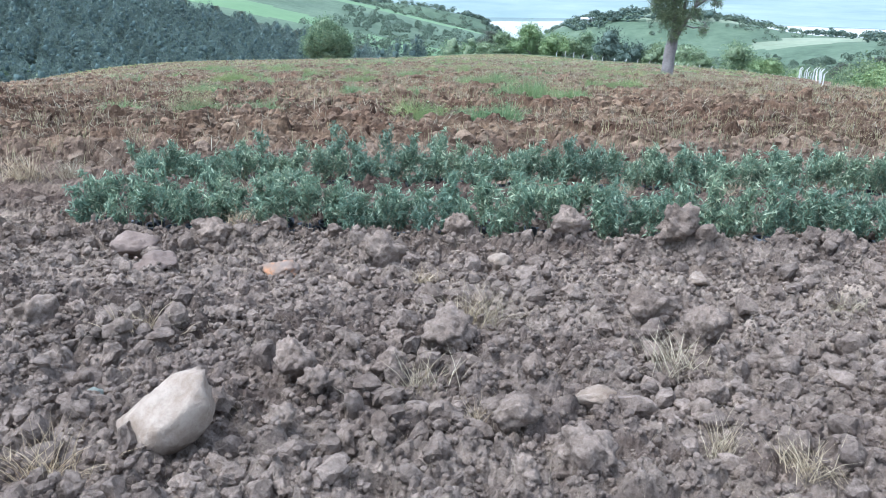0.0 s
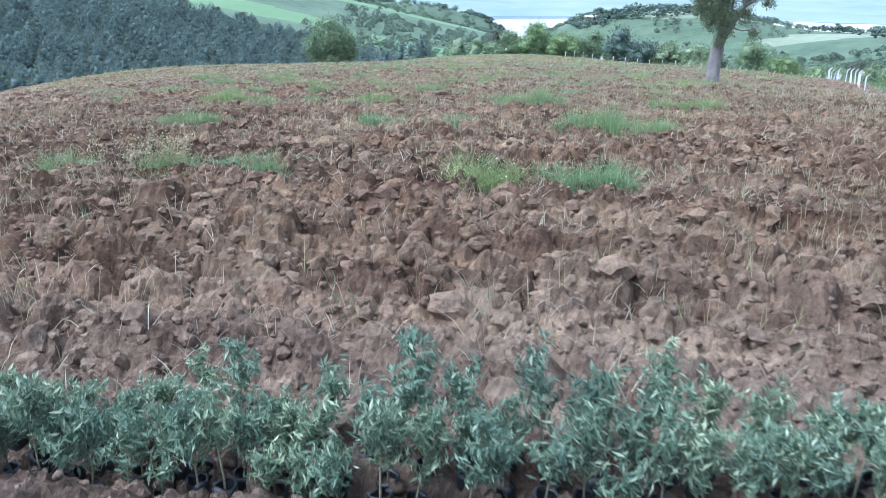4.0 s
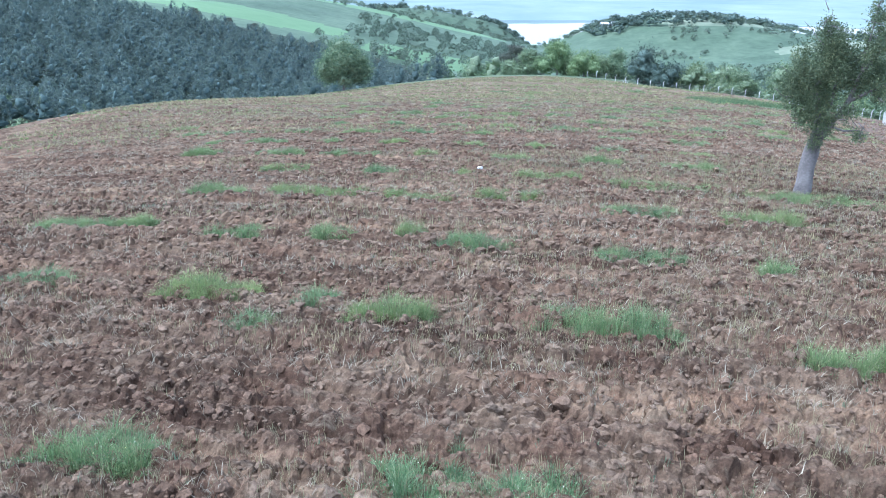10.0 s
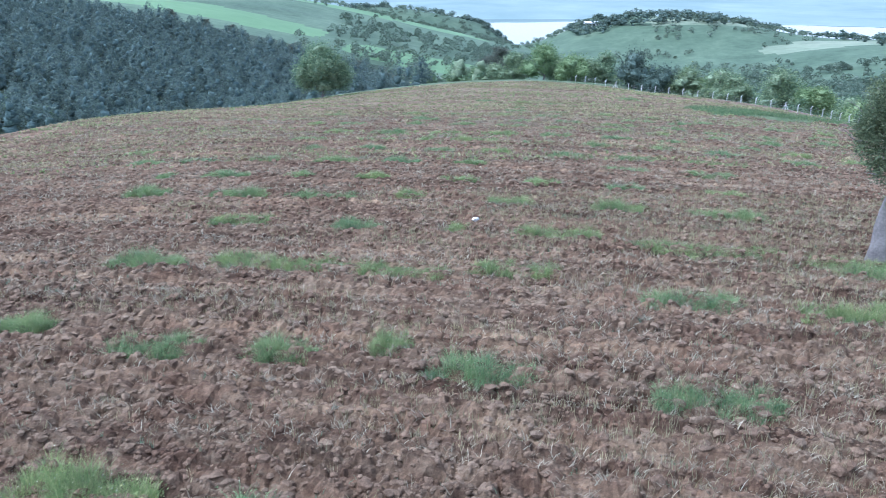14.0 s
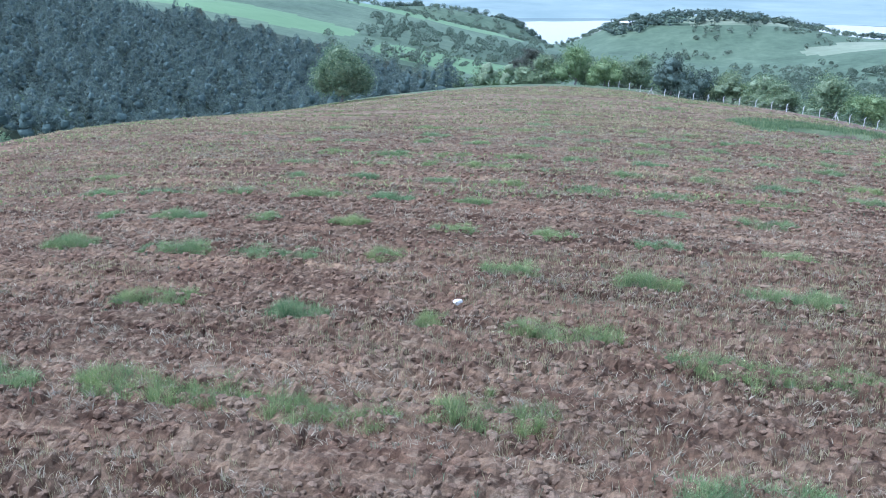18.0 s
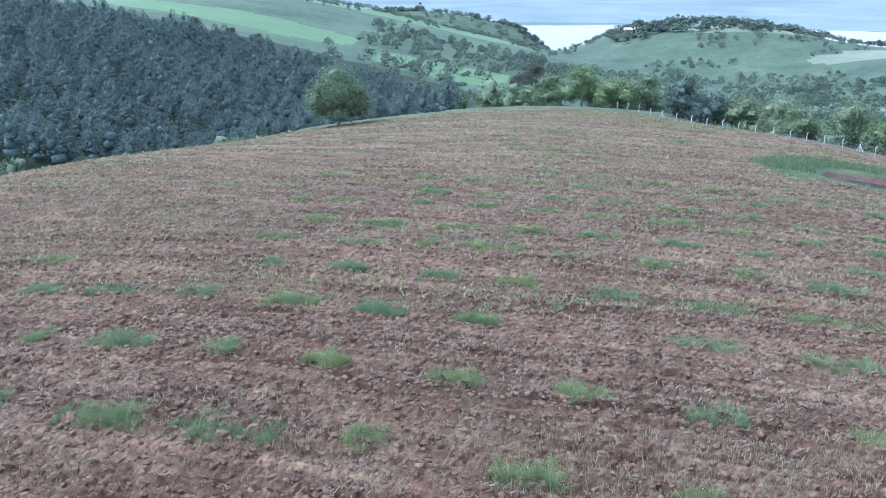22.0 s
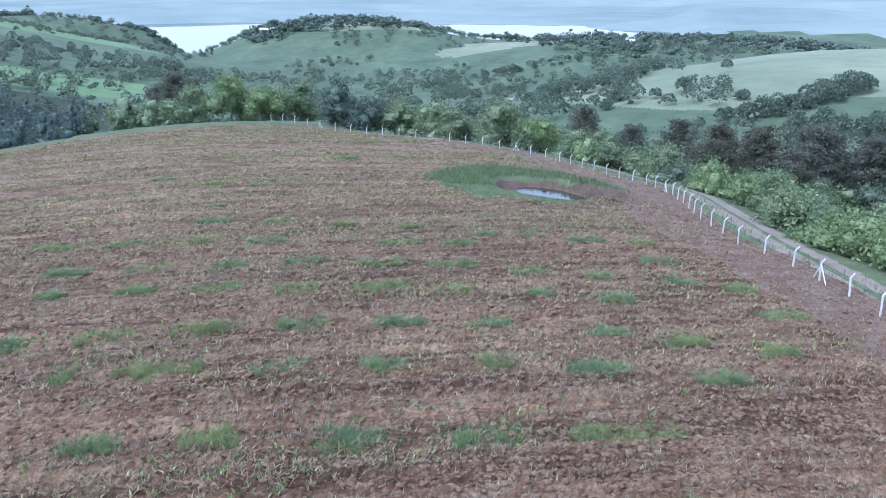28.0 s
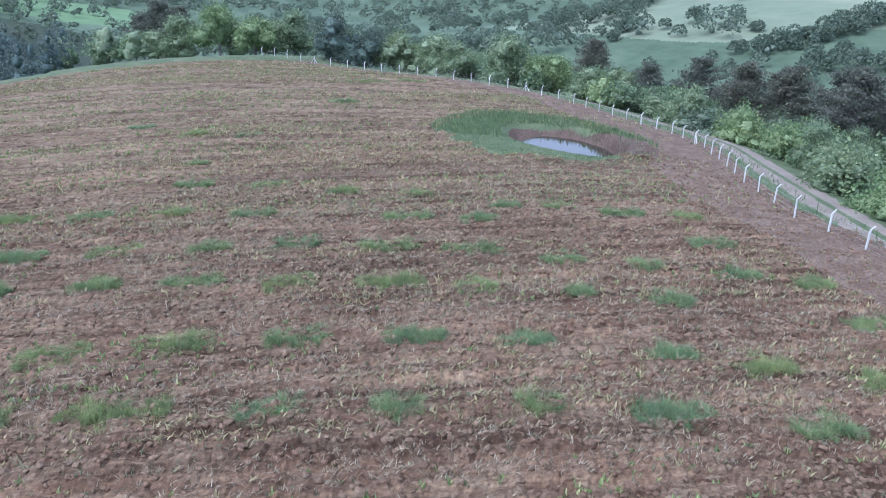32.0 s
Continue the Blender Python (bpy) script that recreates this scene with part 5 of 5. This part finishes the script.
def wood(at, blobs_high, wide, per, leaf, lumps_=5, inside=1.0):
    """Many far trees as one mesh: ragged crowns of leaf clumps."""
    n = len(at)
    z = land(at[:, 0], at[:, 1])
    s = RNG.uniform(0.6, 1.3, n)
    top = blobs_high * s
    d = RNG.normal(size=(n, per, 3))
    d /= np.linalg.norm(d, axis=2)[..., None]
    d[..., 2] = np.abs(d[..., 2]) * 1.35 - 0.35
    r = RNG.uniform(0.75, 1.1, (n, per, 1))
    q = d * r * (np.array([wide, wide, 0.5 * blobs_high]) * s[:, None])[:, None, :]
    q[..., 2] += (top * 0.55)[:, None]
    taper = np.clip(1.15 - q[..., 2] / (top * 1.15)[:, None], 0.12, 1) ** 0.5 if lumps_ == 0 else 1 + 0 * q[..., 2]
    q[..., 0] *= taper
    q[..., 1] *= taper
    c = q + np.c_[at, z][:, None, :]
    c = c.reshape(-1, 3)
    knobs = 4
    o = RNG.normal(size=(n, knobs, 3)) * 0.42
    o[:, 0] = 0
    if lumps_ == 0:
        o[..., :2] *= 0.5
        o[:, :, 2] = np.linspace(-0.42, 0.62, knobs)
    reach = np.array([wide, wide, 0.5 * blobs_high]) * s[:, None]
    core = o * reach[:, None, :] + np.c_[at, z + top * 0.52][:, None, :]
    size = reach[:, None, :] * RNG.uniform(0.34, 0.52, (n, knobs, 1)) * inside
    if lumps_ == 0:
        size[..., :2] *= np.linspace(1.25, 0.5, knobs)[None, :, None]
        size[..., 2] *= 0.62
    m = masses(core.reshape(-1, 3), size.reshape(-1, 3), FAR_CORES)
    return leaves(c, leaf * RNG.uniform(0.7, 1.3, len(c)), 0.7), m


RNG = np.random.default_rng(26)
gx, gy = np.meshgrid(np.arange(-330, 6, 6.6), np.arange(290, 570, 6.6))
p = np.stack([gx.ravel(), gy.ravel()], 1) + RNG.uniform(-2.6, 2.6, (gx.size, 2))
p = p[forest(p[:, 0], p[:, 1])]
cr = wood(p, 11.0, 4.4, 250, 0.72, 0, 0.8)
tagged(new("pine_wood", crown_mesh("pine_wood", cr, NEEDLE)), "dense dark pine wood covering the far hillside", "woods", kind="stuff")
p = spots(360, -330, 20, 235, 320, lambda x, y: (outside(x, y) > 25) & (vnoise(x * 0.03, y * 0.03, 81) > 0.35))
cr = wood(p, 7.0, 3.6, 130, 0.9)
tagged(new("valley_trees", crown_mesh("valley_trees", cr, LEAF)), "mixed green trees at the foot of the pine wood", "woods", kind="stuff")
def scrubland(x, y):
    return ~forest(x, y) & (outside(x, y) > 30) & (((x - 400) ** 2 + (y - 380) ** 2 > 190 ** 2) & (((x - 330) / 150) ** 2 + ((y - 410) / 100) ** 2 > 1)) & (vnoise(x * 0.008, y * 0.011, 82) + 0.5 * vnoise(x * 0.03, y * 0.03, 83) > 0.80) & (land(x, y) > LAKE_Z + 2)
p = spots(9500, -500, 760, 300, 1500, scrubland)
cr = wood(p, 5.0, 3.0, 64, 1.1, 5, 0.7)
tagged(new("hill_scrub", crown_mesh("hill_scrub", cr, LEAF_MID)), "scattered scrub and hedges on the green hills", "scrub", kind="stuff")
p = np.concatenate([spots(260, -150, 160, 1290, 1470, lambda x, y: land(x, y) > LAKE_Z + 4), spots(500, 150, 450, 980, 1200, lambda x, y: (land(x, y) > -62) & (vnoise(x * 0.02, y * 0.02, 84) > 0.4)), spots(260, 430, 720, 640, 980, lambda x, y: land(x, y) > -66)])
cr = wood(p, 7.0, 5.0, 70, 1.5)
tagged(new("shore_woods", crown_mesh("shore_woods", cr, LEAF_DARK)), "dark trees along the ridges above the lake", "woods", kind="stuff")
p = np.concatenate([spots(420, 60, 260, 330, 640, lambda x, y: (vnoise(x * 0.015, y * 0.015, 85) > 0.5)), spots(110, -60, 90, 640, 800)])
cr = wood(p, 6.5, 3.8, 190, 0.95, 5, 0.6)
tagged(new("hedge_trees", crown_mesh("hedge_trees", cr, LEAF_MID)), "grey-green trees and hedges in the valley", "woods", kind="stuff")
# hedges and single bushes on the slopes beyond the fence
def along(line, n, spread):
    q = np.array(line, float)
    t = RNG.uniform(0, len(q) - 1, n)
    k = np.minimum(t.astype(int), len(q) - 2)
    return q[k] + (q[k + 1] - q[k]) * (t - k)[:, None] + RNG.normal(0, spread, (n, 2))


p = np.concatenate([along([(206, 436), (222, 429), (236, 425), (256, 433), (288, 452), (330, 500)], 60, 3.0), along([(222, 320), (244, 308), (260, 311), (275, 312), (298, 315)], 46, 3.0),
                    along([(150, 520), (220, 560), (300, 560), (380, 600)], 60, 5.0), along([(190, 620), (260, 690), (330, 700), (420, 690)], 50, 6.0), along([(226, 290), (241, 284), (262, 268)], 22, 5.0),
                    np.array([(220.5, 391.4), (244.3, 366.3), (246, 368), (281, 416.6), (290.8, 392.5), (272.7, 686), (278, 611), (364, 698), (330, 692), (322, 763), (368, 606)], float)])
cr = wood(p, 6.0, 3.2, 240, 0.85, 5, 0.5)
tagged(new("field_hedges", crown_mesh("field_hedges", cr, LEAF_MID)), "green hedges and single trees on the grassy slopes", "hedge", kind="stuff")
# single pines along the top edge of the wood
RNG = np.random.default_rng(27)
for k, (x, y, s) in enumerate(((-141, 534, 1.3), (-120, 528, 1.15), (-104, 522, 1.2), (-97, 516, 1.05), (-68, 500, 1.0), (-30, 475, 1.1), (-14, 455, 1.0), (2, 440, 1.1))):
    plant_tree("edge_pine", "single dark pine standing clear at the edge of the wood", "tree", PINES[k % 3], x, y, 57 * k, s, "pines at the edge of the wood", 0.3)


# ---- grass round the pond and along the fence ----
RNG = np.random.default_rng(28)
def verge_keep(x, y):
    ring = pond_ring(x, y)
    return ((ring > 0.72 + 0.12 * vnoise(x * 0.4, y * 0.4, 95)) & (ring < 1.16) & (RNG.random(len(x)) < 0.95)) | ((outside(x, y) > 0.4) & (outside(x, y) < 3.6) & (RNG.random(len(x)) < 0.6))
p = np.concatenate([spots(60000, 35, 95, 90, 270, verge_keep), spots(36000, 36, 76, 146, 186, lambda x, y: (pond_ring(x, y) < 1.18 + 0.2 * vnoise(x * 0.3, y * 0.3, 96)) & (np.hypot((x - 59.8) / 7.0, (y - 163.2) / 12.2) > 0.96 + 0.2 * vnoise(x * 0.5, y * 0.5, 97)))])
n = len(p)
a = RNG.uniform(0, 6.28, n)
v, f = blades(np.c_[p, land(p[:, 0], p[:, 1]) - 0.02], RNG.uniform(0.25, 0.75, n) * np.where(pond_ring(p[:, 0], p[:, 1]) < 1.35, np.where(0.5 * (p[:, 0] - 59.8) + 0.86 * (p[:, 1] - 163.2) < -2.0, 0.3, 1.15), 1.0), RNG.uniform(0.04, 0.08, n), np.stack([np.cos(a), np.sin(a)], 1) * RNG.uniform(0.1, 0.6, (n, 1)))
tagged(new("rank_grass", build("rank_grass", v, f, [RANK])), "rank green grass round the pond and along the fence", "grass", kind="stuff")
p = spots(420, 84, 175, 150, 330, lambda x, y: (outside(x, y) > 12) & (x > np.interp(y, [150, 225, 330], [100, 92, 60])))
cr = wood(p, 4.4, 2.9, 330, 0.6, 5, 0.5)
tagged(new("slope_scrub", crown_mesh("slope_scrub", cr, LEAF)), "mixed green scrub covering the slope below the track", "scrub", kind="stuff")
p = spots(16000, -95, -40, 60, 262, lambda x, y: (outside(x, y) < 9) & (outside(x, y) > -1) & (x < field_edges(y)[0] + 6))
n = len(p)
a = RNG.uniform(0, 6.28, n)
v, f = blades(np.c_[p, land(p[:, 0], p[:, 1]) - 0.02], RNG.uniform(0.25, 0.6, n), RNG.uniform(0.05, 0.09, n), np.stack([np.cos(a), np.sin(a)], 1) * RNG.uniform(0.1, 0.6, (n, 1)))
tagged(new("brow_grass", build("brow_grass", v, f, [DRYGRASS])), "pale dry grass along the brow of the hill", "grass", kind="stuff")


# ---- the fence ----
def post_mesh():
    """A square concrete post with its top bent outwards."""
    w = 0.055
    rings = [((0, 0, -0.4), w), ((0, 0, 1.45), w), ((0.03, 0, 1.56), w * 0.95), ((0.30, 0, 1.86), w * 0.8)]
    v, f = [], []
    for (x, y, z), r in rings:
        v += [(x - r, y - r, z), (x + r, y - r, z), (x + r, y + r, z), (x - r, y + r, z)]
    for i in range(3):
        for k in range(4):
            f.append((i * 4 + k, i * 4 + (k + 1) % 4, i * 4 + 4 + (k + 1) % 4, i * 4 + 4 + k))
    f += [(12, 13, 14, 15), (3, 2, 1, 0)]
    return build("post", v, f, [CONCRETE])


fence = thing("fence", "pale concrete post fence with thin wires round the field", "fence")
POST = post_mesh()
seg = np.array(FENCE_LINE, float)
run = np.r_[0, np.cumsum(np.hypot(*np.diff(seg, axis=0).T))]
marks = np.arange(93.75, run[-1], 4.45)
fx, fy = np.interp(marks, run, seg[:, 0]), np.interp(marks, run, seg[:, 1])
RNG = np.random.default_rng(29)
tops = []
for k in range(len(fx)):
    i, j = max(k - 1, 0), min(k + 1, len(fx) - 1)
    out = math.atan2(-(fx[j] - fx[i]), fy[j] - fy[i])
    z = land_at(fx[k], fy[k])
    ob = part("post", POST, fence)
    ob.matrix_basis = pose(fx[k], fy[k], z, RNG.normal(0, 1.5), RNG.normal(0, 1.5), math.degrees(out) + RNG.normal(0, 4))
    tops.append((fx[k], fy[k], z))
    if k % 12 == 5:
        for way in (-1, 1):
            m = np.array([fx[j] - fx[i], fy[j] - fy[i]])
            m = m / np.linalg.norm(m) * 1.1 * way
            foot = (fx[k] + m[0], fy[k] + m[1], land_at(fx[k] + m[0], fy[k] + m[1]) - 0.1)
            part("brace", build("brace", *tube([foot, (fx[k], fy[k], z + 1.35)], [0.055, 0.055], 4), [CONCRETE]), fence)
for h in (0.25, 0.6, 0.95, 1.35):
    part("wire", build("wire", *tube([(x, y, z + h) for x, y, z in tops], [0.006] * len(tops), 4), [WIRE]), fence)


# ---- a low white-roofed barn far off above the lake ----
def box(x0, x1, y0, y1, z0, z1):
    v = [(x, y, z) for z in (z0, z1) for x, y in ((x0, y0), (x1, y0), (x1, y1), (x0, y1))]
    return v, [(3, 2, 1, 0), (4, 5, 6, 7), (0, 1, 5, 4), (1, 2, 6, 5), (2, 3, 7, 6), (3, 0, 4, 7)]


def barn(x, y, long, turn, label):
    ob = thing("barn", label, "barn")
    part("wall", build("wall", *box(-long / 2, long / 2, -4, 4, -1, 3.2), [LIME]), ob)
    roof = part("roof", build("roof", [(-long / 2 - .6, -4.6, 3.1), (long / 2 + .6, -4.6, 3.1), (long / 2 + .6, 0, 5), (-long / 2 - .6, 0, 5), (long / 2 + .6, 4.6, 3.1), (-long / 2 - .6, 4.6, 3.1), (-long / 2 - .6, -4.6, 3.3), (long / 2 + .6, -4.6, 3.3), (long / 2 + .6, 0, 5.2), (-long / 2 - .6, 0, 5.2), (long / 2 + .6, 4.6, 3.3), (-long / 2 - .6, 4.6, 3.3)],
                              [(0, 3, 2, 1), (3, 5, 4, 2), (6, 7, 8, 9), (9, 8, 10, 11), (0, 1, 7, 6), (4, 5, 11, 10)], [SHEET]), ob, "pale sheet metal roof")
    # No opening is cut: a dark slab on the wall paints the doorway's shade.
    part("door", build("door", *box(-1.5, 1.5, -4.06, -3.98, 0, 2.6), [DARK_PANEL]), ob, "flat dark panel for the shaded doorway")
    for k in (-1, 1):
        part("window", build("window", *box(k * long / 3 - 0.6, k * long / 3 + 0.6, -4.06, -3.98, 1.2, 2.2), [DARK_PANEL]), ob, "small dark window")
    ob.matrix_basis = pose(x, y, land_at(x, y), 0, 0, turn)


barn(206, 1032, 20, 8, "long low barn with a white roof on the hillside")
barn(520, 790, 12, -20, "small pale farm shed among ridge trees")
